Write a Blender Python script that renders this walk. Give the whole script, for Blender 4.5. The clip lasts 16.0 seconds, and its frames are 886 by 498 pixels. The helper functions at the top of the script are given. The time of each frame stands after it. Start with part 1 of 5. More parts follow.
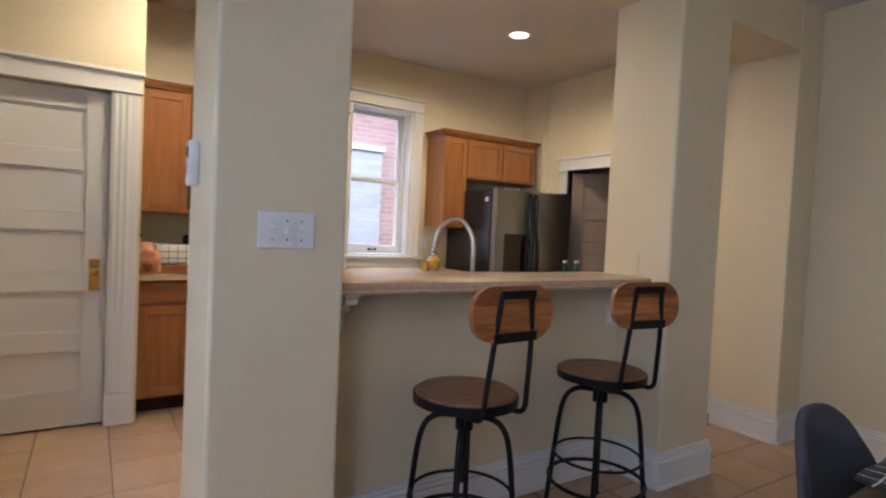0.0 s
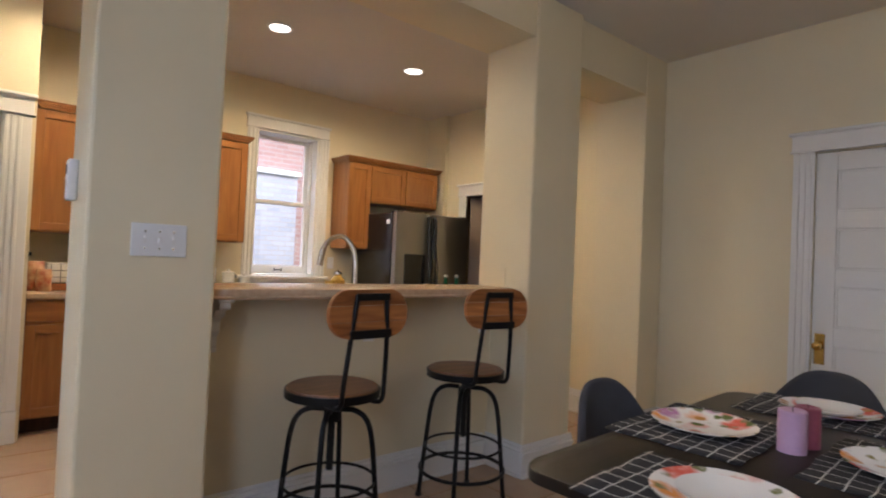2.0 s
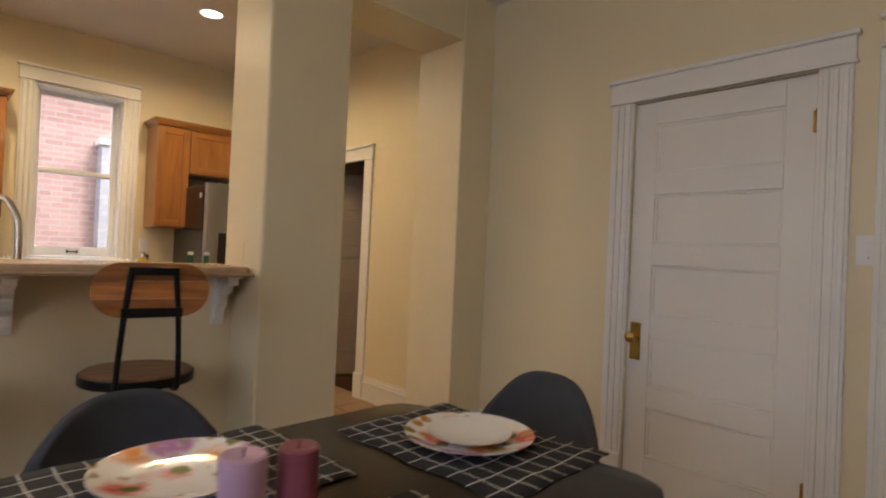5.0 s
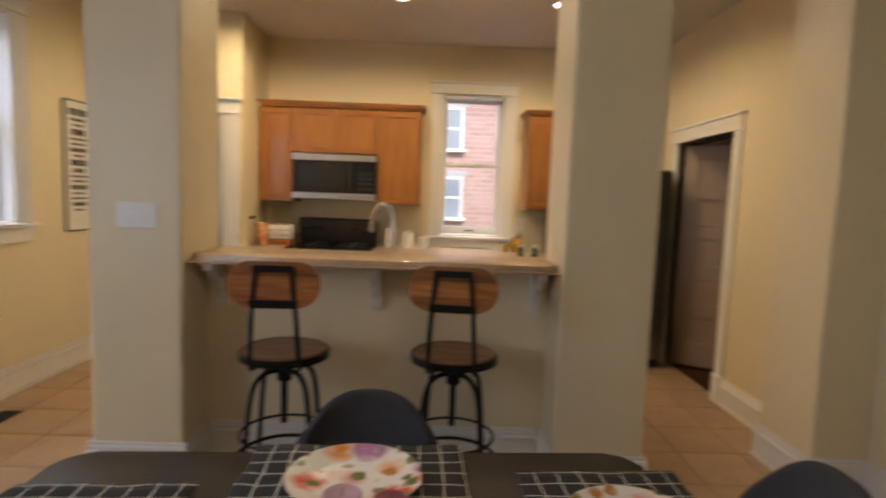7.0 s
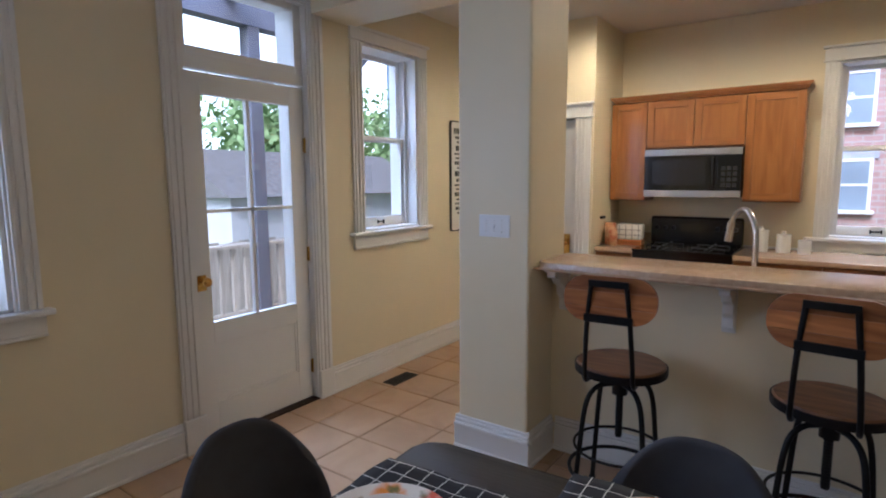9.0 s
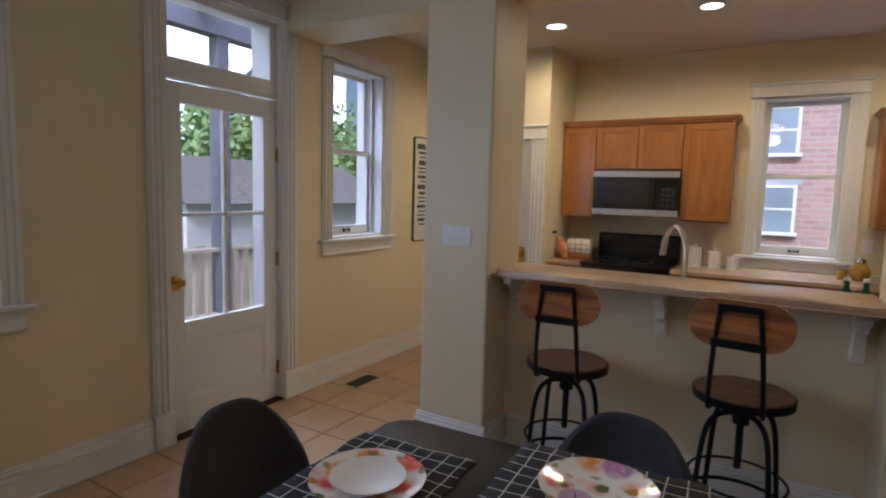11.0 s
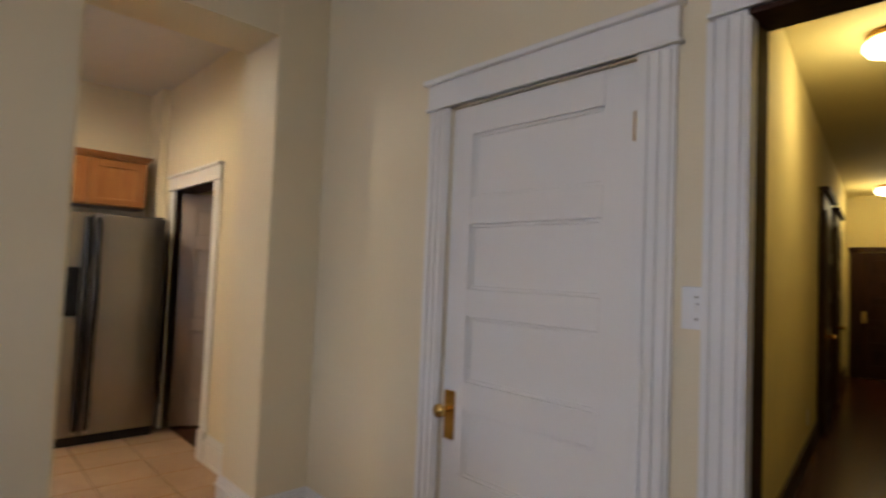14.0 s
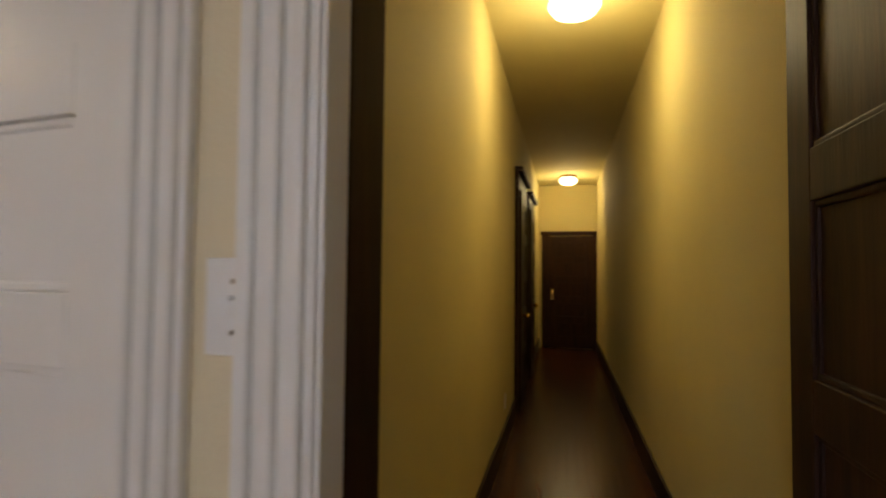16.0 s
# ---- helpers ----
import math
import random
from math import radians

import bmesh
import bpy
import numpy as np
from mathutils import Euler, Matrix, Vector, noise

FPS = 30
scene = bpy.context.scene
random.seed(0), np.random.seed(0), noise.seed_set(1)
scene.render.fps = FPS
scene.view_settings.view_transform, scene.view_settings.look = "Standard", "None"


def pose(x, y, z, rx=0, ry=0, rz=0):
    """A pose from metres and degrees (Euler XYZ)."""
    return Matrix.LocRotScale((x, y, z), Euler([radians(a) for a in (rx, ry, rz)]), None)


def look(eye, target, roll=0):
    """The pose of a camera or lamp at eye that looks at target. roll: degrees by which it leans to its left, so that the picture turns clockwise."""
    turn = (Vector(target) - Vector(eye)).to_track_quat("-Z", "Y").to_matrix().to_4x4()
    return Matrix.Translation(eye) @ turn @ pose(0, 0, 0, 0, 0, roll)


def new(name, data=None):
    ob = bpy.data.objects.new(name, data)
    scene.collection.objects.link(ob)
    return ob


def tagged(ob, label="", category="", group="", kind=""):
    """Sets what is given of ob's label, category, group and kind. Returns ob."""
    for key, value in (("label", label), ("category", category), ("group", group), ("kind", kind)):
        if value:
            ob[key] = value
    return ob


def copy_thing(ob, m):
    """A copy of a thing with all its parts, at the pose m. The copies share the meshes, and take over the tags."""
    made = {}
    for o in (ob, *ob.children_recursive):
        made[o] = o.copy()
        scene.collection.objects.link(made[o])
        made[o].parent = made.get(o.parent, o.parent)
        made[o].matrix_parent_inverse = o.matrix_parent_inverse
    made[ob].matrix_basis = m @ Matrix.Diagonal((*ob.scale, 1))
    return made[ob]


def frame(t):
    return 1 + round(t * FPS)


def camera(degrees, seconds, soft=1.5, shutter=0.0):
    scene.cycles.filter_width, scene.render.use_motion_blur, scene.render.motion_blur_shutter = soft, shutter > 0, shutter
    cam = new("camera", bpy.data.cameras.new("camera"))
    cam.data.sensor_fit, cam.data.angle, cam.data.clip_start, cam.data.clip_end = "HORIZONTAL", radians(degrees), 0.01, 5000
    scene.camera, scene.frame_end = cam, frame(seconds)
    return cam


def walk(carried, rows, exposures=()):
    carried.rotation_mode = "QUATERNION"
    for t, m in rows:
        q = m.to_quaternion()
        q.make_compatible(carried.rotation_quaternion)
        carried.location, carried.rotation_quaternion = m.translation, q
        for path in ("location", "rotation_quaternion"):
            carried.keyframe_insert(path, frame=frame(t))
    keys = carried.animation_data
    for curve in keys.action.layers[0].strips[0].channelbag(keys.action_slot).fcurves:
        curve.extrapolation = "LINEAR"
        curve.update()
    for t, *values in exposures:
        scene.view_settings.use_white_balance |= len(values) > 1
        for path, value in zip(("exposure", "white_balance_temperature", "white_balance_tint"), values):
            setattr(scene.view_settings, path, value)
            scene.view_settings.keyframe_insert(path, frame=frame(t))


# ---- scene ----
cam = camera(78.0, 16.0, soft=2.0, shutter=0.5)
PATH = [
    (0, (-0.719, -1.73, 1.288), (0.361, -0.048, 1.218), 2.7),
    (0.5, (-0.764, -1.895, 1.257), (0.244, -0.168, 1.218), 2.3),
    (1, (-0.757, -1.955, 1.245), (0.382, -0.311, 1.241), 3.2),
    (1.5, (-0.742, -2.032, 1.249), (0.508, -0.47, 1.265), 2.9),
    (2, (-0.665, -2.138, 1.236), (0.612, -0.600, 1.277), 2.5),
    (2.5, (-0.539, -2.250, 1.220), (0.745, -0.718, 1.275), 2.5),
    (3, (-0.346, -2.285, 1.188), (0.932, -0.747, 1.250), 2.7),
    (3.5, (-0.091, -2.268, 1.119), (1.275, -0.811, 1.219), 3.3),
    (4, (0.120, -2.338, 1.084), (1.562, -0.955, 1.179), 2.5),
    (4.2, (0.231, -2.337, 1.093), (1.667, -0.947, 1.169), 2.6),
    (6.5, (1.128, -2.563, 1.372), (1.759, -0.668, 1.269), 2.8),
    (7, (1.152, -2.518, 1.39), (1.189, -0.527, 1.205), 2.1),
    (7.5, (1.196, -2.556, 1.409), (0.714, -0.631, 1.158), 0.2),
    (8, (1.221, -2.571, 1.502), (0.354, -0.79, 1.224), 0.1),
    (8.5, (1.216, -2.462, 1.503), (0.109, -0.816, 1.25), -0.4),
    (8.7, (1.217, -2.445, 1.502), (0.065, -0.83, 1.249), -0.4),
    (11, (1.317, -2.691, 1.497), (0.297, -0.982, 1.296), 1.5),
    (11.5, (1.322, -2.617, 1.442), (0.684, -0.728, 1.294), 2.7),
    (12, (1.39, -2.64, 1.435), (1.125, -0.663, 1.318), 2.8),
    (12.5, (1.532, -2.683, 1.448), (1.72, -0.693, 1.368), 3.0),
    (13, (1.608, -2.61, 1.365), (2.273, -0.724, 1.388), 2.6),
    (13.5, (1.706, -2.592, 1.319), (2.761, -0.896, 1.414), 3.1),
    (14, (1.798, -2.587, 1.339), (3.161, -1.126, 1.43), 2.4),
    (14.5, (1.991, -2.578, 1.345), (3.563, -1.344, 1.432), 2.1),
    (15, (2.22, -2.585, 1.348), (3.917, -1.527, 1.395), 1.2),
    (15.5, (2.50, -2.545, 1.325), (4.27, -1.61, 1.385), 0.9),
    (16, (2.798, -2.433, 1.32), (4.669, -1.726, 1.40), 0.6),
]
EXPOSURES = [
    (0.0, -0.16, 5200, 17),
    (1.5, -0.20, 5500, 17),
    (2.5, -0.16, 5800, 17),
    (3.5, -0.16, 5950, 17),
    (4.2, -0.16, 6000, 17),
    (6.5, -0.24, 7000, 17),
    (7.0, -0.24, 6400, 17),
    (7.5, -0.20, 5600, 17),
    (8.5, -0.22, 4950, 17),
    (10.8, -0.70, 5350, 17),
    (11.5, -0.55, 5250, 17),
    (12.5, -0.32, 6000, 17),
    (13.5, -0.08, 5750, 17),
    (14.5, -0.02, 5500, 17),
    (15.5, 0.02, 5650, 17),
    (16.0, 0.03, 6000, 17),
]
walk(cam, [(t, look(eye, aim, roll)) for t, eye, aim, roll in PATH], EXPOSURES)

# ---- light ----
world = bpy.data.worlds.new("world")
world.use_nodes = True
scene.world = world
wn = world.node_tree.nodes
sky = wn.new("ShaderNodeTexSky")
sky.sky_type, sky.sun_disc = "NISHITA", False
sky.sun_elevation, sky.sun_rotation = radians(45), radians(153)
sky.air_density, sky.dust_density = 1.0, 4.0
world.node_tree.links.new(sky.outputs[0], wn["Background"].inputs[0])
wn["Background"].inputs[1].default_value = 0.15


def lamp(name, kind, energy, color, place, **more):
    data = bpy.data.lights.new(name, kind)
    data.energy, data.color = energy, color
    if kind == "AREA":
        data.shape, data.size, data.size_y = "RECTANGLE", more["size"][0], more["size"][1]
    elif kind == "SUN":
        data.angle = radians(more["angle"])
    else:
        data.shadow_soft_size = more.get("radius", 0.05)
    if kind == "SPOT":
        data.spot_size, data.spot_blend = radians(more["cone"]), 0.6
    ob = new(name, data)
    ob.matrix_world = place
    return ob


lamp("sun", "SUN", 5.0, (1.0, 0.97, 0.92), look((0, 0, 10), (-1, 2, 7.7)), angle=20)
DAY = (0.77, 0.86, 1.0)
WARM = (1.0, 0.72, 0.42)
# Added area lamp, hung out of view over the porch to strengthen the sky light.
lamp("porch_sky_fill", "AREA", 280, DAY, look((-3.6, 0.3, 4.0), (-1.6, 0.3, 1.3)), size=(2.6, 1.4))
lamp("dining_window_daylight", "AREA", 22, DAY, look((-1.80, -2.45, 1.75), (0, -2.3, 1.5)), size=(1.0, 1.5))
# Likewise added above the kitchen window, out of view, for more sky light.
lamp("side_yard_sky_fill", "AREA", 250, DAY, look((1.57, 4.7, 4.2), (1.57, 2.85, 1.6)), size=(2.4, 1.2))
DOWNLIGHTS = [(-0.25, 1.60), (0.86, 1.62), (2.06, 1.64)]
for lx, ly in DOWNLIGHTS:
    lamp("downlight_glow", "SPOT", 66, (1.0, 0.765, 0.42), look((lx, ly, 2.805), (lx, ly, 0)), cone=172, radius=0.06)
HALL_LAMPS = [(5.75, -2.06), (11.5, -1.24)]
for lx, ly in HALL_LAMPS:
    lamp("hall_lamp_glow", "POINT", 16, (1.0, 0.79, 0.37), pose(lx, ly, 2.55), radius=0.12)
# Warm fill light added out of view to brighten the dining end.
DINING_FILL = (1.25, -2.25)
lamp("dining_fill_glow", "POINT", 7.5, (1.0, 0.76, 0.45), pose(DINING_FILL[0], DINING_FILL[1], 2.55), radius=0.10)


# ---- materials ----
def material(name, color, rough=0.5, metal=0.0, vary=0.12, scale=6.0, bump=0.05, fine=60.0, second=None, coat=0.0):
    """A surface with slow stains and fine grain; second: the colour that the stains drift to."""
    m = bpy.data.materials.new(name)
    m.use_nodes = True
    n, link = m.node_tree.nodes, m.node_tree.links.new
    b = n["Principled BSDF"]
    b.inputs["Metallic"].default_value = metal
    b.inputs["Coat Weight"].default_value = coat
    co = n.new("ShaderNodeTexCoord")
    slow, grain = n.new("ShaderNodeTexNoise"), n.new("ShaderNodeTexNoise")
    slow.inputs["Scale"].default_value, slow.inputs["Detail"].default_value = scale, 5
    grain.inputs["Scale"].default_value, grain.inputs["Detail"].default_value = fine, 4
    link(co.outputs["Object"], slow.inputs["Vector"])
    link(co.outputs["Object"], grain.inputs["Vector"])
    mix = n.new("ShaderNodeMix")
    mix.data_type = "RGBA"
    dark = second or tuple(c * (1 - vary * 1.6) for c in color)
    mix.inputs[6].default_value, mix.inputs[7].default_value = (*color, 1), (*dark, 1)
    ramp = n.new("ShaderNodeMapRange")
    ramp.inputs[1].default_value, ramp.inputs[2].default_value = 0.35, 0.75
    link(slow.outputs["Fac"], ramp.inputs[0])
    link(ramp.outputs[0], mix.inputs[0])
    link(mix.outputs[2], b.inputs["Base Color"])
    rr = n.new("ShaderNodeMapRange")
    rr.inputs[3].default_value, rr.inputs[4].default_value = max(0.03, rough - 0.08), min(1, rough + 0.1)
    link(grain.outputs["Fac"], rr.inputs[0])
    link(rr.outputs[0], b.inputs["Roughness"])
    if bump:
        bu = n.new("ShaderNodeBump")
        bu.inputs["Strength"].default_value, bu.inputs["Distance"].default_value = bump, 0.01
        link(grain.outputs["Fac"], bu.inputs["Height"])
        link(bu.outputs[0], b.inputs["Normal"])
    return m


def wood(name, light, dark, rough=0.4, stretch=(1.0, 14.0, 14.0), scale=3.0, island=0.25, coat=0.0):
    """Timber whose grain runs along x of the object (or as stretched), each piece a little different."""
    m = bpy.data.materials.new(name)
    m.use_nodes = True
    n, link = m.node_tree.nodes, m.node_tree.links.new
    b = n["Principled BSDF"]
    b.inputs["Roughness"].default_value, b.inputs["Coat Weight"].default_value = rough, coat
    co, mp = n.new("ShaderNodeTexCoord"), n.new("ShaderNodeMapping")
    mp.inputs["Scale"].default_value = stretch
    info, geo, add = n.new("ShaderNodeObjectInfo"), n.new("ShaderNodeNewGeometry"), n.new("ShaderNodeMath")
    link(info.outputs["Random"], add.inputs[0])
    link(geo.outputs["Random Per Island"], add.inputs[1])
    shift = n.new("ShaderNodeVectorMath")
    shift.operation = "MULTIPLY_ADD"
    shift.inputs[1].default_value = (7.3, 5.1, 3.7)
    link(add.outputs[0], shift.inputs[0])
    link(co.outputs["Object"], mp.inputs["Vector"])
    link(mp.outputs[0], shift.inputs[2])
    a, f = n.new("ShaderNodeTexNoise"), n.new("ShaderNodeTexNoise")
    a.inputs["Scale"].default_value, a.inputs["Detail"].default_value, a.inputs["Distortion"].default_value = scale, 6, 0.8
    f.inputs["Scale"].default_value, f.inputs["Detail"].default_value = scale * 6, 3
    link(shift.outputs[0], a.inputs["Vector"])
    link(shift.outputs[0], f.inputs["Vector"])
    ramp = n.new("ShaderNodeValToRGB")
    ramp.color_ramp.elements[0].position, ramp.color_ramp.elements[1].position = 0.3, 0.72
    ramp.color_ramp.elements[0].color, ramp.color_ramp.elements[1].color = (*dark, 1), (*light, 1)
    link(a.outputs["Fac"], ramp.inputs[0])
    hsv = n.new("ShaderNodeHueSaturation")
    val = n.new("ShaderNodeMapRange")
    val.inputs[1].default_value, val.inputs[2].default_value = 0.0, 2.0
    val.inputs[3].default_value, val.inputs[4].default_value = 1 - island, 1 + island
    link(add.outputs[0], val.inputs[0])
    link(val.outputs[0], hsv.inputs["Value"])
    link(ramp.outputs[0], hsv.inputs["Color"])
    link(hsv.outputs[0], b.inputs["Base Color"])
    bu = n.new("ShaderNodeBump")
    bu.inputs["Strength"].default_value, bu.inputs["Distance"].default_value = 0.12, 0.004
    link(f.outputs["Fac"], bu.inputs["Height"])
    link(bu.outputs[0], b.inputs["Normal"])
    return m


def glass(name, tint=(1, 1, 1), rough=0.0):
    m = bpy.data.materials.new(name)
    m.use_nodes = True
    b = m.node_tree.nodes["Principled BSDF"]
    b.inputs["Base Color"].default_value = (*tint, 1)
    b.inputs["Roughness"].default_value, b.inputs["Transmission Weight"].default_value = rough, 1.0
    b.inputs["IOR"].default_value = 1.45
    return m


def glowing(name, color, strength):
    m = bpy.data.materials.new(name)
    m.use_nodes = True
    b = m.node_tree.nodes["Principled BSDF"]
    b.inputs["Base Color"].default_value = (*color, 1)
    b.inputs["Emission Color"].default_value, b.inputs["Emission Strength"].default_value = (*color, 1), strength
    return m


M_WALL = material("cream_wall_paint", (0.75, 0.66, 0.455), 0.42, vary=0.04, scale=1.2, bump=0.10, fine=140)
M_CEIL = material("ceiling_paint", (0.70, 0.66, 0.60), 0.75, vary=0.05, scale=1.0, bump=0.06, fine=90)
M_TRIM = material("white_gloss_paint", (0.78, 0.77, 0.74), 0.32, vary=0.03, scale=1.2, bump=0.0, fine=6)
M_HALLWALL = material("yellow_hall_paint", (0.64, 0.545, 0.225), 0.8, vary=0.05, scale=1.5, bump=0.08, fine=120)
M_OAK = wood("honey_oak_cabinet", (0.35, 0.145, 0.036), (0.24, 0.090, 0.020), 0.32, (10.0, 10.0, 1.0), 2.2, 0.08, 0.2)
M_OAKH = wood("honey_oak_rail", (0.35, 0.145, 0.036), (0.23, 0.086, 0.020), 0.32, (1.0, 10.0, 10.0), 2.2, 0.08, 0.2)
M_PINE = wood("stained_pine", (0.50, 0.20, 0.055), (0.20, 0.06, 0.015), 0.42, (1.0, 9.0, 9.0), 3.0, 0.35, 0.1)
M_SEAT = wood("brown_seat_wood", (0.26, 0.12, 0.05), (0.12, 0.05, 0.02), 0.40, (1.0, 8.0, 8.0), 3.0, 0.15, 0.1)
M_DARKWOOD = wood("dark_stained_wood", (0.045, 0.018, 0.008), (0.016, 0.007, 0.004), 0.5, (9.0, 9.0, 1.0), 2.5, 0.15)
M_HALLFLOOR = wood("dark_floor_boards", (0.075, 0.020, 0.007), (0.022, 0.007, 0.003), 0.27, (1.0, 12.0, 12.0), 2.0, 0.35)
M_TABLE = wood("espresso_table", (0.018, 0.012, 0.009), (0.010, 0.007, 0.005), 0.34, (1.0, 12.0, 12.0), 2.5, 0.1)
M_TABLE.node_tree.nodes["Principled BSDF"].inputs["Specular IOR Level"].default_value = 0.3
M_BLACKMETAL = material("black_iron", (0.018, 0.018, 0.019), 0.45, 0.7, 0.2, 9, 0.12, 90)
M_STEEL = material("brushed_steel", (0.56, 0.56, 0.57), 0.36, 1.0, 0.06, 3, 0.03, 200)
M_DARKSTEEL = material("darker_steel", (0.36, 0.35, 0.335), 0.36, 1.0, 0.06, 3, 0.03, 200)
M_CHROME = material("satin_nickel", (0.62, 0.60, 0.56), 0.22, 1.0, 0.05, 5, 0.0, 80)
M_BRASS = material("polished_brass", (0.72, 0.46, 0.12), 0.22, 1.0, 0.25, 18, 0.05, 60)
M_BLACK = material("black_enamel", (0.012, 0.012, 0.013), 0.22, 0.0, 0.1, 5, 0.02, 80)
M_BLACKGLASS = material("black_glass", (0.010, 0.010, 0.011), 0.06, 0.0, 0.1, 5, 0.0, 80)
M_COUNTER = material("beige_laminate", (0.52, 0.38, 0.25), 0.24, vary=0.2, scale=40, bump=0.02, fine=220, second=(0.42, 0.29, 0.18))
M_PLASTIC = material("white_plastic", (0.80, 0.80, 0.79), 0.35, vary=0.03, scale=8, bump=0.0)
M_FABRIC = material("grey_fabric", (0.050, 0.051, 0.060), 0.9, vary=0.15, scale=12, bump=0.35, fine=420)
M_TILE = material("tan_floor_tile", (0.41, 0.295, 0.19), 0.34, vary=0.25, scale=3.5, bump=0.05, fine=50, second=(0.33, 0.22, 0.13))
M_GROUT = material("brown_grout", (0.24, 0.17, 0.11), 0.9, vary=0.2, scale=14, bump=0.3, fine=120)
M_GREENGLASS = material("green_bottle_glass", (0.01, 0.09, 0.03), 0.08, vary=0.1, scale=8, bump=0.0)
M_GLASS = glass("window_glass")
M_BULB = glowing("downlight_diffuser", (1.0, 0.86, 0.66), 9.0)
M_GLOBE = glowing("opal_globe", (1.0, 0.80, 0.45), 4.5)
M_CANDLE_L = material("lilac_wax", (0.48, 0.30, 0.42), 0.5, vary=0.08, scale=20, bump=0.25, fine=60)
M_CANDLE_D = material("plum_wax", (0.24, 0.055, 0.085), 0.5, vary=0.1, scale=20, bump=0.25, fine=60)
M_PORCELAIN = material("white_porcelain", (0.78, 0.76, 0.72), 0.15, vary=0.02, scale=8, bump=0.0)
M_INK = material("black_ink", (0.02, 0.02, 0.02), 0.6, vary=0.1, scale=8, bump=0.0)
M_DECK = wood("weathered_deck", (0.45, 0.40, 0.34), (0.30, 0.26, 0.22), 0.8, (9.0, 9.0, 1.0), 3.0, 0.2)
M_POST = material("violet_grey_paint", (0.12, 0.12, 0.15), 0.6, vary=0.1, scale=5, bump=0.1)
M_SIDING = material("white_siding", (0.72, 0.72, 0.74), 0.6, vary=0.08, scale=2, bump=0.05)
M_ROOF = material("grey_shingle_roof", (0.26, 0.25, 0.25), 0.9, vary=0.25, scale=9, bump=0.4, fine=30)
M_LEAF = material("spring_leaves", (0.30, 0.44, 0.18), 0.6, vary=0.35, scale=1.5, bump=0.0, second=(0.20, 0.32, 0.11))
M_BARK = material("bark", (0.12, 0.09, 0.06), 0.9, vary=0.3, scale=8, bump=0.5)
M_GRASS = material("lawn", (0.10, 0.16, 0.05), 0.9, vary=0.3, scale=2, bump=0.3)
M_SNACK = material("red_snack_foil", (0.42, 0.09, 0.03), 0.3, vary=0.5, scale=22, bump=0.3, fine=30, second=(0.75, 0.55, 0.3))
M_AMBER = material("amber_jar", (0.50, 0.30, 0.05), 0.15, vary=0.3, scale=20, bump=0.1)
M_SKY = glowing("pale_overcast_sky", (0.90, 0.95, 1.0), 3.6)
M_FARPANE = material("grey_window_pane", (0.30, 0.36, 0.42), 0.1, vary=0.2, scale=2, bump=0.0)
M_HOUSING = material("dull_black", (0.02, 0.02, 0.02), 0.6, vary=0.1, scale=8, bump=0.05)


def brick_material(name, first, other):
    m = bpy.data.materials.new(name)
    m.use_nodes = True
    n, link = m.node_tree.nodes, m.node_tree.links.new
    b = n["Principled BSDF"]
    b.inputs["Roughness"].default_value = 0.9
    co, mp, br = n.new("ShaderNodeTexCoord"), n.new("ShaderNodeMapping"), n.new("ShaderNodeTexBrick")
    mp.inputs["Rotation"].default_value = (radians(90), 0, 0)
    br.inputs["Scale"].default_value, br.inputs["Mortar Size"].default_value = 1.0, 0.008
    br.inputs["Brick Width"].default_value, br.inputs["Row Height"].default_value = 0.21, 0.075
    br.inputs["Color1"].default_value, br.inputs["Color2"].default_value = first, other
    br.inputs["Mortar"].default_value = (0.42, 0.38, 0.34, 1)
    link(co.outputs["Object"], mp.inputs[0])
    link(mp.outputs[0], br.inputs["Vector"])
    link(br.outputs["Color"], b.inputs["Base Color"])
    return m


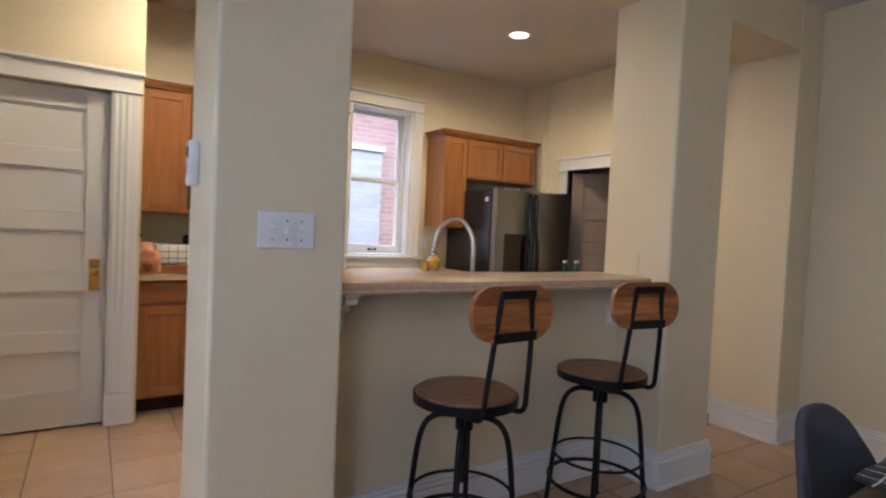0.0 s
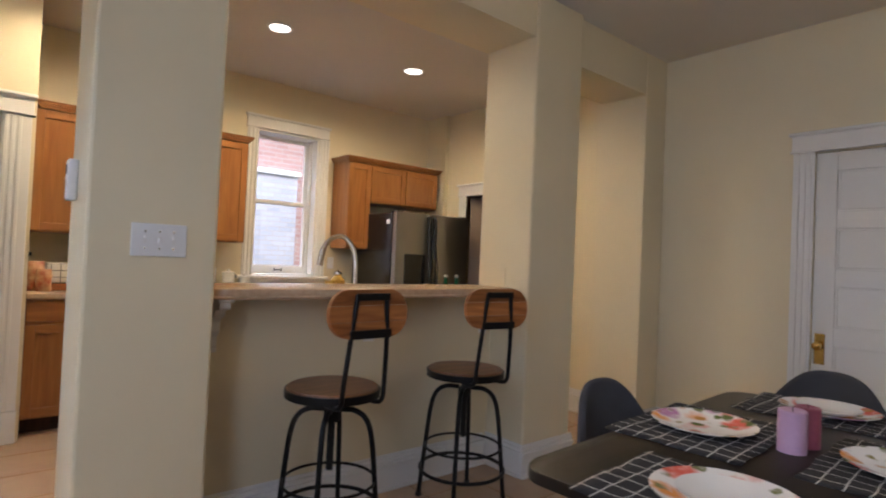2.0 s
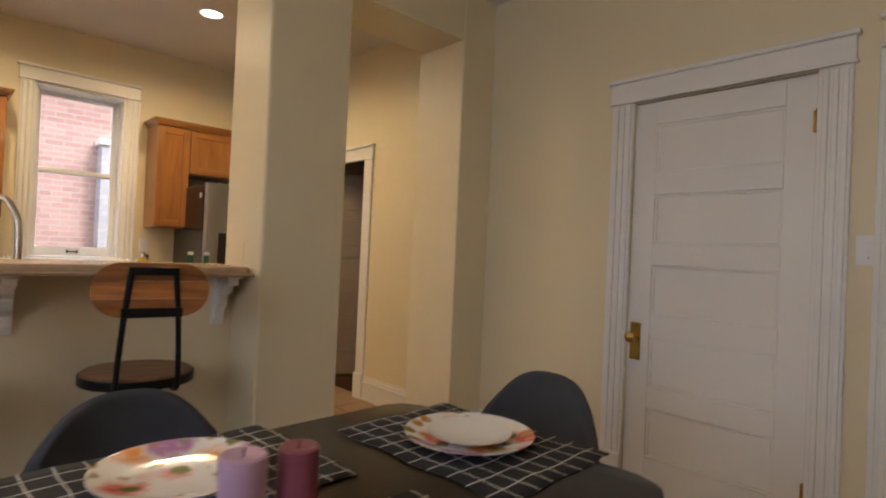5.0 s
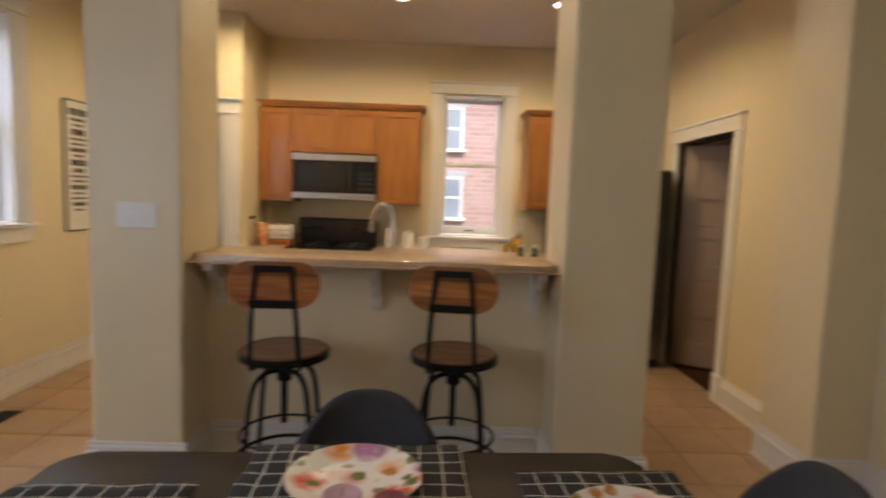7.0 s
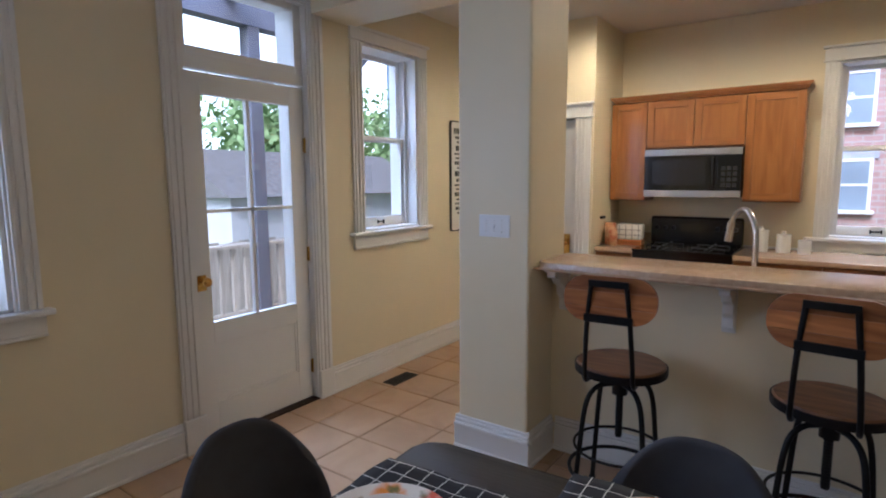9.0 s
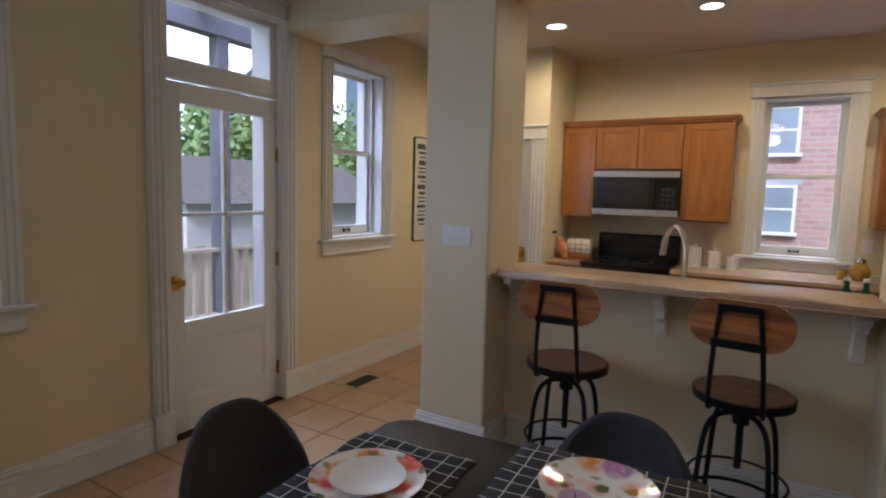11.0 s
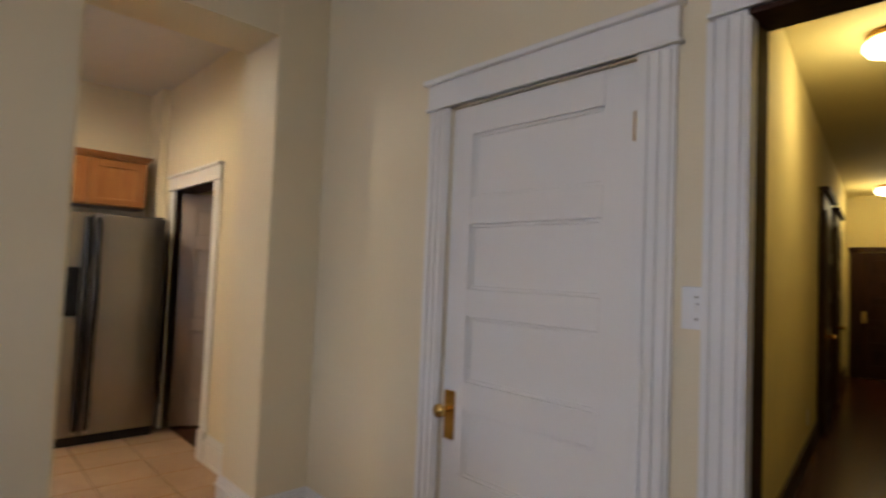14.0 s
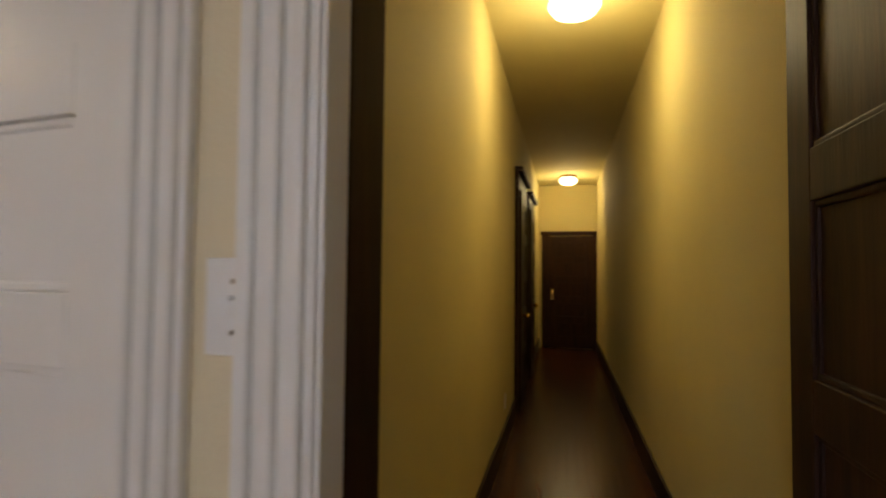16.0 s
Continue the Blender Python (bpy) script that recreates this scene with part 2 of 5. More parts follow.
def grid_cloth():
    """Black cotton with thin white window-pane lines."""
    m = bpy.data.materials.new("black_windowpane_cloth")
    m.use_nodes = True
    n, link = m.node_tree.nodes, m.node_tree.links.new
    b = n["Principled BSDF"]
    b.inputs["Roughness"].default_value = 0.9
    co, sep, wob = n.new("ShaderNodeTexCoord"), n.new("ShaderNodeSeparateXYZ"), n.new("ShaderNodeTexNoise")
    wob.inputs["Scale"].default_value = 14
    push = n.new("ShaderNodeVectorMath")
    push.operation = "MULTIPLY_ADD"
    push.inputs[1].default_value = (0.012, 0.012, 0)
    link(co.outputs["Object"], wob.inputs["Vector"])
    link(wob.outputs["Color"], push.inputs[0])
    link(co.outputs["Object"], push.inputs[2])
    link(push.outputs[0], sep.inputs[0])
    lines = []
    for axis in (0, 1):
        pp = n.new("ShaderNodeMath")
        pp.operation = "PINGPONG"
        pp.inputs[1].default_value = 0.025
        link(sep.outputs[axis], pp.inputs[0])
        lt = n.new("ShaderNodeMath")
        lt.operation = "LESS_THAN"
        lt.inputs[1].default_value = 0.0015
        link(pp.outputs[0], lt.inputs[0])
        lines.append(lt)
    mx = n.new("ShaderNodeMath")
    mx.operation = "MAXIMUM"
    link(lines[0].outputs[0], mx.inputs[0])
    link(lines[1].outputs[0], mx.inputs[1])
    mix = n.new("ShaderNodeMix")
    mix.data_type = "RGBA"
    mix.inputs[6].default_value, mix.inputs[7].default_value = (0.014, 0.014, 0.016, 1), (0.62, 0.60, 0.56, 1)
    link(mx.outputs[0], mix.inputs[0])
    link(mix.outputs[2], b.inputs["Base Color"])
    weave = n.new("ShaderNodeTexNoise")
    weave.inputs["Scale"].default_value = 260
    link(co.outputs["Object"], weave.inputs["Vector"])
    bu = n.new("ShaderNodeBump")
    bu.inputs["Strength"].default_value, bu.inputs["Distance"].default_value = 0.3, 0.002
    link(weave.outputs["Fac"], bu.inputs["Height"])
    link(bu.outputs[0], b.inputs["Normal"])
    return m


def floral():
    """White glazed china with loose painted flowers and leaves."""
    m = bpy.data.materials.new("floral_china")
    m.use_nodes = True
    n, link = m.node_tree.nodes, m.node_tree.links.new
    b = n["Principled BSDF"]
    b.inputs["Roughness"].default_value, b.inputs["Coat Weight"].default_value = 0.14, 0.0
    co, info = n.new("ShaderNodeTexCoord"), n.new("ShaderNodeObjectInfo")
    off = n.new("ShaderNodeVectorMath")
    off.operation = "MULTIPLY_ADD"
    off.inputs[1].default_value = (3.1, 4.7, 0)
    link(info.outputs["Random"], off.inputs[0])
    link(co.outputs["Object"], off.inputs[2])
    wob = n.new("ShaderNodeTexNoise")
    wob.inputs["Scale"].default_value, wob.inputs["Detail"].default_value = 38, 4
    link(off.outputs[0], wob.inputs["Vector"])
    warp = n.new("ShaderNodeVectorMath")
    warp.operation = "MULTIPLY_ADD"
    warp.inputs[1].default_value = (0.035, 0.035, 0)
    link(wob.outputs["Color"], warp.inputs[0])
    link(off.outputs[0], warp.inputs[2])
    base = (0.80, 0.77, 0.72, 1)
    last = None
    for scale, size, colors in ((10.5, 0.050, ((0.68, 0.10, 0.06), (0.78, 0.30, 0.06), (0.50, 0.24, 0.42), (0.70, 0.14, 0.09))),
                                (21.0, 0.018, ((0.14, 0.17, 0.05), (0.26, 0.22, 0.05), (0.20, 0.20, 0.08), (0.50, 0.24, 0.06)))):
        flat = n.new("ShaderNodeVectorMath")
        flat.operation = "MULTIPLY"
        flat.inputs[1].default_value = (1, 1, 0)
        link(warp.outputs[0], flat.inputs[0])
        vo = n.new("ShaderNodeTexVoronoi")
        vo.inputs["Scale"].default_value, vo.inputs["Randomness"].default_value = scale, 0.7
        link(flat.outputs[0], vo.inputs["Vector"])
        sep = n.new("ShaderNodeSeparateColor")
        link(vo.outputs["Color"], sep.inputs[0])
        ramp = n.new("ShaderNodeValToRGB")
        ramp.color_ramp.interpolation = "CONSTANT"
        ramp.color_ramp.elements[0].color = (*colors[0], 1)
        ramp.color_ramp.elements[1].position, ramp.color_ramp.elements[1].color = 0.75, (*colors[3], 1)
        for p, c in ((0.3, colors[1]), (0.55, colors[2])):
            e = ramp.color_ramp.elements.new(p)
            e.color = (*c, 1)
        link(sep.outputs[0], ramp.inputs[0])
        soft = n.new("ShaderNodeMapRange")
        soft.inputs[1].default_value, soft.inputs[2].default_value = size * scale * 1.1, size * scale * 0.75
        link(vo.outputs["Distance"], soft.inputs[0])
        fade = n.new("ShaderNodeMath")
        fade.operation = "MULTIPLY"
        petal = n.new("ShaderNodeMapRange")
        petal.inputs[1].default_value, petal.inputs[2].default_value, petal.inputs[3].default_value = 0.30, 0.5, 0.55
        link(wob.outputs["Fac"], petal.inputs[0])
        link(soft.outputs[0], fade.inputs[0])
        link(petal.outputs[0], fade.inputs[1])
        mix = n.new("ShaderNodeMix")
        mix.data_type = "RGBA"
        mix.inputs[6].default_value = base
        if last:
            link(last.outputs[2], mix.inputs[6])
        link(fade.outputs[0], mix.inputs[0])
        link(ramp.outputs[0], mix.inputs[7])
        last = mix
    link(last.outputs[2], b.inputs["Base Color"])
    return m


M_BRICK = brick_material("red_brickwork", (0.47, 0.30, 0.27, 1), (0.38, 0.22, 0.20, 1))
M_GREYBRICK = brick_material("painted_grey_brickwork", (0.45, 0.47, 0.52, 1), (0.36, 0.38, 0.43, 1))
M_CLOTH, M_FLORAL = grid_cloth(), floral()
# Tan door paint, darkened so that the doorway's shade sits in the colour.
M_SHADEDDOOR = material("shaded_tan_door_paint", (0.36, 0.28, 0.22), 0.5, vary=0.08, scale=2.0, bump=0.02)
for worn in (M_DARKWOOD, M_HALLFLOOR):
    worn.node_tree.nodes["Principled BSDF"].inputs["Specular IOR Level"].default_value = 0.16


# ---- shapes ----
def box(bm, x0, x1, y0, y1, z0, z1, bevel=0.0):
    made = bmesh.ops.create_cube(bm, size=1.0)["verts"]
    bmesh.ops.scale(bm, vec=(x1 - x0, y1 - y0, z1 - z0), verts=made)
    bmesh.ops.translate(bm, vec=((x0 + x1) / 2, (y0 + y1) / 2, (z0 + z1) / 2), verts=made)
    if bevel:
        edges = list({e for v in made for e in v.link_edges})
        bmesh.ops.bevel(bm, geom=edges, offset=bevel, segments=2, profile=0.5, affect="EDGES", clamp_overlap=True)
    return bm


def lathe(bm, profile, segments=32, at=(0, 0, 0)):
    """Turns a profile of (radius, height) round the z axis."""
    rings = []
    for r, z in profile:
        if r < 1e-5:
            rings.append([bm.verts.new((at[0], at[1], at[2] + z))])
        else:
            rings.append([bm.verts.new((at[0] + r * math.cos(2 * math.pi * k / segments), at[1] + r * math.sin(2 * math.pi * k / segments), at[2] + z)) for k in range(segments)])
    for a, b in zip(rings, rings[1:]):
        for k in range(segments):
            j = (k + 1) % segments
            if len(a) == 1 and len(b) > 1:
                bm.faces.new((a[0], b[j], b[k]))
            elif len(b) == 1 and len(a) > 1:
                bm.faces.new((a[k], a[j], b[0]))
            elif len(a) > 1:
                bm.faces.new((a[k], a[j], b[j], b[k]))
    return bm


def tube(bm, points, radius, sides=8, closed=False):
    """Sweeps a round section along points."""
    pts = [Vector(p) for p in points]
    count = len(pts)
    rings, normal = [], None
    for i, p in enumerate(pts):
        if closed:
            way = (pts[(i + 1) % count] - pts[i - 1]).normalized()
        else:
            way = (pts[min(i + 1, count - 1)] - pts[max(i - 1, 0)]).normalized()
        if normal is None:
            normal = way.orthogonal().normalized()
        else:
            normal = (normal - way * normal.dot(way)).normalized()
        side = way.cross(normal)
        rings.append([bm.verts.new(p + radius * (math.cos(2 * math.pi * k / sides) * normal + math.sin(2 * math.pi * k / sides) * side)) for k in range(sides)])
    pairs = list(zip(rings, rings[1:])) + ([(rings[-1], rings[0])] if closed else [])
    for a, b in pairs:
        for k in range(sides):
            bm.faces.new((a[k], a[(k + 1) % sides], b[(k + 1) % sides], b[k]))
    if not closed:
        bm.faces.new(rings[0][::-1])
        bm.faces.new(rings[-1])
    return bm


def arc(points, steps=6):
    """A smooth line through points (Catmull-Rom)."""
    p = [Vector(q) for q in points]
    p = [2 * p[0] - p[1]] + p + [2 * p[-1] - p[-2]]
    out = []
    for i in range(1, len(p) - 2):
        for k in range(steps):
            t = k / steps
            out.append(0.5 * ((2 * p[i]) + (p[i + 1] - p[i - 1]) * t + (2 * p[i - 1] - 5 * p[i] + 4 * p[i + 1] - p[i + 2]) * t * t + (3 * p[i] - p[i - 1] - 3 * p[i + 1] + p[i + 2]) * t ** 3))
    return out + [p[-2]]


def circle(radius, z, count=32, at=(0, 0)):
    return [(at[0] + radius * math.cos(2 * math.pi * k / count), at[1] + radius * math.sin(2 * math.pi * k / count), z) for k in range(count)]


def prism(bm, outline, z0, z1, bevel=0.0):
    """A plate with the given outline in x and y."""
    low = [bm.verts.new((x, y, z0)) for x, y in outline]
    high = [bm.verts.new((x, y, z1)) for x, y in outline]
    n = len(outline)
    bm.faces.new(low[::-1])
    top = bm.faces.new(high)
    for k in range(n):
        bm.faces.new((low[k], low[(k + 1) % n], high[(k + 1) % n], high[k]))
    if bevel:
        bmesh.ops.bevel(bm, geom=list(top.edges), offset=bevel, segments=2, profile=0.5, affect="EDGES")
    return bm


def rounded(x0, x1, y0, y1, r, steps=6):
    out = []
    for cx, cy, a in ((x1 - r, y1 - r, 0), (x0 + r, y1 - r, 90), (x0 + r, y0 + r, 180), (x1 - r, y0 + r, 270)):
        for k in range(steps + 1):
            t = radians(a + 90 * k / steps)
            out.append((cx + r * math.cos(t), cy + r * math.sin(t)))
    return out


def part(name, bm, mat, parent=None, label="", smooth=False):
    me = bpy.data.meshes.new(name)
    bmesh.ops.recalc_face_normals(bm, faces=bm.faces)
    bm.to_mesh(me)
    bm.free()
    me.materials.append(mat)
    if smooth:
        me.shade_smooth()
        me.set_sharp_from_angle(angle=radians(40))
    ob = new(name, me)
    if parent:
        ob.parent = parent
    if label:
        ob["label"] = label
    return ob


def boxes(*sizes, bevel=0.0):
    bm = bmesh.new()
    for s in sizes:
        box(bm, *s, bevel=bevel)
    return bm


def thing(name, m, label, category, group=""):
    ob = new(name)
    ob.matrix_world = m
    return tagged(ob, label, category, group)


def setting(name, bm, mat, label, category, smooth=False):
    return tagged(part(name, bm, mat, None, "", smooth), label, category, kind="structure")


# ---- structure ----
CEIL, BEAM = 2.84, 2.58
LEFT, RIGHT, BACK, REAR = -1.60, 3.32, 2.85, -4.40


def wall_with_holes(axis, at0, at1, start, end, holes, top=CEIL):
    """Boxes of a wall along y (axis 'y', thickness in x from at0 to at1) or along x; holes: (from, to, low, high)."""
    cuts, here = [], start
    for a, b, low, high in sorted(holes):
        cuts.append((here, a, 0.0, top))
        if low > 0:
            cuts.append((a, b, 0.0, low))
        if high < top:
            cuts.append((a, b, high, top))
        here = b
    cuts.append((here, end, 0.0, top))
    bm = bmesh.new()
    for a, b, low, high in cuts:
        if axis == "y":
            box(bm, at0, at1, a, b, low, high)
        else:
            box(bm, a, b, at0, at1, low, high)
    return bm


setting("wall_west", wall_with_holes("y", LEFT - 0.30, LEFT, REAR, 3.15, [(-0.84, 0.01, 0.0, 2.62), (0.49, 1.15, 1.12, 2.48), (-2.95, -1.66, 0.95, 2.45)]), M_WALL, "cream painted outside wall with a glazed door and windows", "wall")
setting("wall_north", wall_with_holes("x", BACK, BACK + 0.30, LEFT, RIGHT + 0.2, [(1.19, 1.82, 1.02, 2.385)]), M_WALL, "cream painted kitchen back wall with one window", "wall")
setting("wall_south", boxes((LEFT - 0.3, RIGHT + 0.2, REAR - 0.2, REAR, 0, CEIL)), M_WALL, "plain cream wall at the dining end", "wall")
setting("wall_east", wall_with_holes("y", RIGHT, RIGHT + 0.11, REAR, 0.10, [(-2.84, -2.095, 0.0, 2.05), (-1.79, -0.978, 0.0, 2.015)]), M_WALL, "cream dining room wall with a door and a hall opening", "wall")
setting("wall_kitchen_east", wall_with_holes("y", 3.24, 3.40, 0.10, BACK, [(1.335, 2.20, 0.0, 1.93)]), M_WALL, "cream kitchen side wall with a doorway", "wall")
setting("wall_chase", boxes((3.18, 3.24, 2.52, BACK, 0, CEIL)), M_WALL, "shallow boxed-out strip of cream wall", "wall")
setting("pilaster", boxes((3.035, RIGHT, 0.03, 0.45, 0, CEIL), bevel=0.006), M_WALL, "cream plastered pilaster at the wall", "pilaster")
setting("column_west", boxes((-0.425, 0.0, 0.0, 0.44, 0, CEIL), bevel=0.012), M_WALL, "square cream plastered column with a switch plate", "column")
setting("column_east", boxes((1.76, 2.19, -0.01, 0.415, 0, CEIL), bevel=0.012), M_WALL, "square cream plastered column beside the bar", "column")
setting("beam_bar", boxes((0.0, 1.76, 0.006, 0.41, BEAM, CEIL)), M_WALL, "cream plaster beam over the bar", "beam")
setting("beam_east", boxes((2.19, 3.035, 0.036, 0.41, BEAM - 0.05, CEIL)), M_WALL, "cream plaster beam over the side passage", "beam")
setting("beam_west", boxes((LEFT, -0.425, 0.03, 0.42, BEAM - 0.02, CEIL)), M_WALL, "cream plaster soffit over the side passage", "beam")
setting("knee_wall", boxes((0.0, 1.76, 0.29, 0.41, 0, 1.04)), M_WALL, "cream half wall carrying the breakfast bar", "wall")
setting("pantry_wall", wall_with_holes("x", 2.13, 2.25, LEFT, -0.47, [(-1.41, -0.64, 0.0, 2.02)]), M_WALL, "cream wall of the pantry closet", "wall")
setting("pantry_side_wall", boxes((-0.59, -0.47, 2.25, BACK, 0, CEIL)), M_WALL, "cream side of the pantry closet", "wall")
setting("pantry_back", boxes((LEFT, -0.59, 2.70, BACK, 0, CEIL)), M_WALL, "plain wall inside the pantry", "wall")
setting("ceiling", boxes((LEFT - 0.3, RIGHT + 0.2, REAR - 0.2, BACK + 0.3, CEIL, CEIL + 0.2)), M_CEIL, "flat off-white painted ceiling", "ceiling")
setting("floor_base", boxes((LEFT - 0.3, 3.30, REAR - 0.2, BACK + 0.3, -0.2, -0.006)), M_GROUT, "brown grout bed under the tiles", "floor")

# hall
HX0, HX1, HY0, HY1 = 3.43, 12.5, -2.89, -1.90
# the hall runs off at a slight angle
HALL = pose(3.40, HY1, 0, 0, 0, 8.2) @ pose(-3.40, -HY1, 0)


def in_hall(ob):
    ob.matrix_world = HALL @ ob.matrix_world
    return ob


in_hall(setting("hall_wall_north", boxes((HX0 - 0.06, HX1 + 0.2, HY1, HY1 + 0.12, 0, CEIL)), M_HALLWALL, "yellow painted hall wall", "wall"))
in_hall(setting("hall_wall_south", boxes((HX0 - 0.06, HX1 + 0.2, HY0 - 0.12, HY0, 0, CEIL)), M_HALLWALL, "yellow painted hall wall with a faint paint patch", "wall"))
in_hall(setting("hall_wall_end", boxes((HX1, HX1 + 0.15, HY0, HY1, 0, CEIL)), M_HALLWALL, "yellow painted end wall of the hall", "wall"))
in_hall(setting("hall_ceiling", boxes((HX0, HX1 + 0.2, HY0 - 0.12, HY1 + 0.12, CEIL, CEIL + 0.1)), M_HALLWALL, "yellowish painted hall ceiling", "ceiling"))
in_hall(setting("hall_floor_base", boxes((3.36, HX1 + 0.2, HY0 - 0.12, HY1 + 0.12, -0.15, -0.004)), M_DARKWOOD, "dark subfloor of the hall", "floor"))
bm = bmesh.new()
for y0, y1 in ((HY0, HY0 + 0.018), (HY1 - 0.018, HY1)):
    box(bm, HX0, HX1, y0, y1, 0, 0.17, 0.004)
in_hall(setting("hall_baseboard", bm, M_DARKWOOD, "dark stained wooden baseboard in the hall", "baseboard"))
setting("hall_jamb_edge", boxes((RIGHT - 0.012, RIGHT + 0.04, -2.101, -2.073, 0, 2.044), bevel=0.003), M_TRIM, "white painted front edge of the hall door lining", "trim")
setting("hall_jamb_lining", boxes((RIGHT + 0.041, HX0 + 0.02, -2.101, -2.073, 0, 2.044), (RIGHT - 0.012, HX0 + 0.02, -2.862, -2.834, 0, 2.044), (RIGHT - 0.012, HX0 + 0.02, -2.862, -2.073, 2.044, 2.072), (HX0 - 0.01, HX0 + 0.02, -2.98, -2.864, 0, 2.2), (HX0 - 0.01, HX0 + 0.02, -2.071, -1.90, 0, 2.2), bevel=0.003), M_DARKWOOD, "dark stained wooden door lining", "trim")

# side room behind the kitchen doorway
setting("closet_back", boxes((3.44, 3.48, -1.86, -0.84, 0, 2.2)), M_WALL, "plain wall behind the dining room door", "wall")
setting("side_room_floor", boxes((3.25, 6.2, 0.3, 3.4, -0.1, -0.002)), M_HALLFLOOR, "dark red-brown wooden floor", "floor")
setting("side_room_walls", boxes((6.2, 6.3, 0.3, 3.4, 0, CEIL), (3.40, 6.2, 3.3, 3.4, 0, CEIL), (3.40, 6.2, 0.3, 0.4, 0, CEIL), (3.40, 6.3, 0.3, 3.4, CEIL, CEIL + 0.1)), M_WALL, "dim painted walls of the side room", "wall")


# mouldings
def casing(name, axis, plane, out, lo, hi, top, width=0.115, head=0.135, fluted=True, foot=True, base=0.0, sides=(0, 1), label="white painted fluted door casing with a capped header"):
    """Door or window casing on a wall: two uprights, a header and a cap. out: +1 or -1, the way that the wall faces."""
    bits = []

    def add(a0, a1, depth, z0, z1, bev=0.004):
        n0, n1 = sorted((plane, plane + out * depth))
        bits.append((((n0, n1, a0, a1) if axis == "y" else (a0, a1, n0, n1)) + (z0, z1), bev))

    for a in [(lo - width, hi)[k] for k in sides]:
        add(a, a + width, 0.018, base, top)
        if fluted:
            for k in (0.012, 0.046, 0.080):
                add(a + k, a + k + 0.022, 0.028, base + (0.2 if foot else 0.0), top - 0.01, 0.005)
        if foot:
            add(a - 0.004, a + width + 0.004, 0.034, 0.0, 0.20, 0.006)
    reach = width if 0 in sides else -0.02
    add(lo - reach - 0.008, hi + width + 0.008, 0.024, top, top + head)
    add(lo - reach - 0.016, hi + width + 0.016, 0.030, top + 0.0, top + 0.012, 0.003)
    add(lo - reach - 0.022, hi + width + 0.022, 0.044, top + head - 0.022, top + head, 0.006)
    bm = bmesh.new()
    for s, bev in bits:
        box(bm, *s, bevel=bev)
    return setting(name, bm, M_TRIM, label, "casing")


casing("casing_pantry_door", "x", 2.13, -1, -1.41, -0.64, 2.02, 0.15, 0.13)
casing("casing_dining_door", "y", RIGHT, -1, -1.79, -0.978, 2.02, 0.12, 0.13)
casing("casing_kitchen_door", "y", 3.24, -1, 1.335, 2.20, 1.93, 0.11, 0.125, fluted=False)
casing("casing_hall", "y", RIGHT, -1, -2.84, -2.095, 2.06, 0.085, 0.13, sides=(1,))
casing("casing_glazed_door", "y", LEFT, 1, -0.84, 0.01, 2.62, 0.12, 0.12, label="white painted casing round the glazed door and transom")
casing("casing_passage_window", "y", LEFT, 1, 0.49, 1.15, 2.48, 0.10, 0.10, foot=False, base=1.125)
casing("casing_dining_window", "y", LEFT, 1, -2.95, -1.66, 2.45, 0.10, 0.10, foot=False, base=0.95)
casing("casing_kitchen_window", "x", BACK, -1, 1.19, 1.82, 2.385, 0.09, 0.12, foot=False, base=1.025)


def baseboard(name, runs):
    """Tall stepped baseboard; runs: (axis, plane, out, from, to)."""
    bm = bmesh.new()
    for axis, plane, out, a, b in runs:
        for d, z0, z1, bev in ((0.020, 0, 0.135, 0.003), (0.032, 0.0, 0.02, 0.006), (0.030, 0.128, 0.150, 0.006), (0.018, 0.150, 0.172, 0.006), (0.011, 0.172, 0.190, 0.004)):
            n0, n1 = sorted((plane, plane + out * d))
            box(bm, *((n0, n1, a, b) if axis == "y" else (a, b, n0, n1)), z0, z1, bevel=bev)
    return setting(name, bm, M_TRIM, "tall white stepped wooden baseboard", "baseboard")


baseboard("baseboard_west", [("y", LEFT, 1, REAR, -0.966), ("y", LEFT, 1, 0.136, 2.10)])
baseboard("baseboard_east", [("y", RIGHT, -1, REAR, -3.62), ("y", RIGHT, -1, -0.852, 0.03), ("y", 3.24, -1, 0.45, 1.218)])
baseboard("baseboard_columns", [("x", 0.0, -1, -0.445, 0.02), ("y", -0.425, -1, 0.0, 0.46), ("x", -0.01, -1, 1.74, 2.21), ("y", 2.19, 1, -0.01, 0.435), ("y", 0.0, 1, 0.0, 0.29), ("y", 1.76, -1, -0.01, 0.29)])
baseboard("baseboard_knee_wall", [("x", 0.29, -1, 0.032, 1.728)])
baseboard("baseboard_pilaster", [("x", 0.03, -1, 3.015, RIGHT), ("y", 3.035, -1, 0.03, 0.47)])


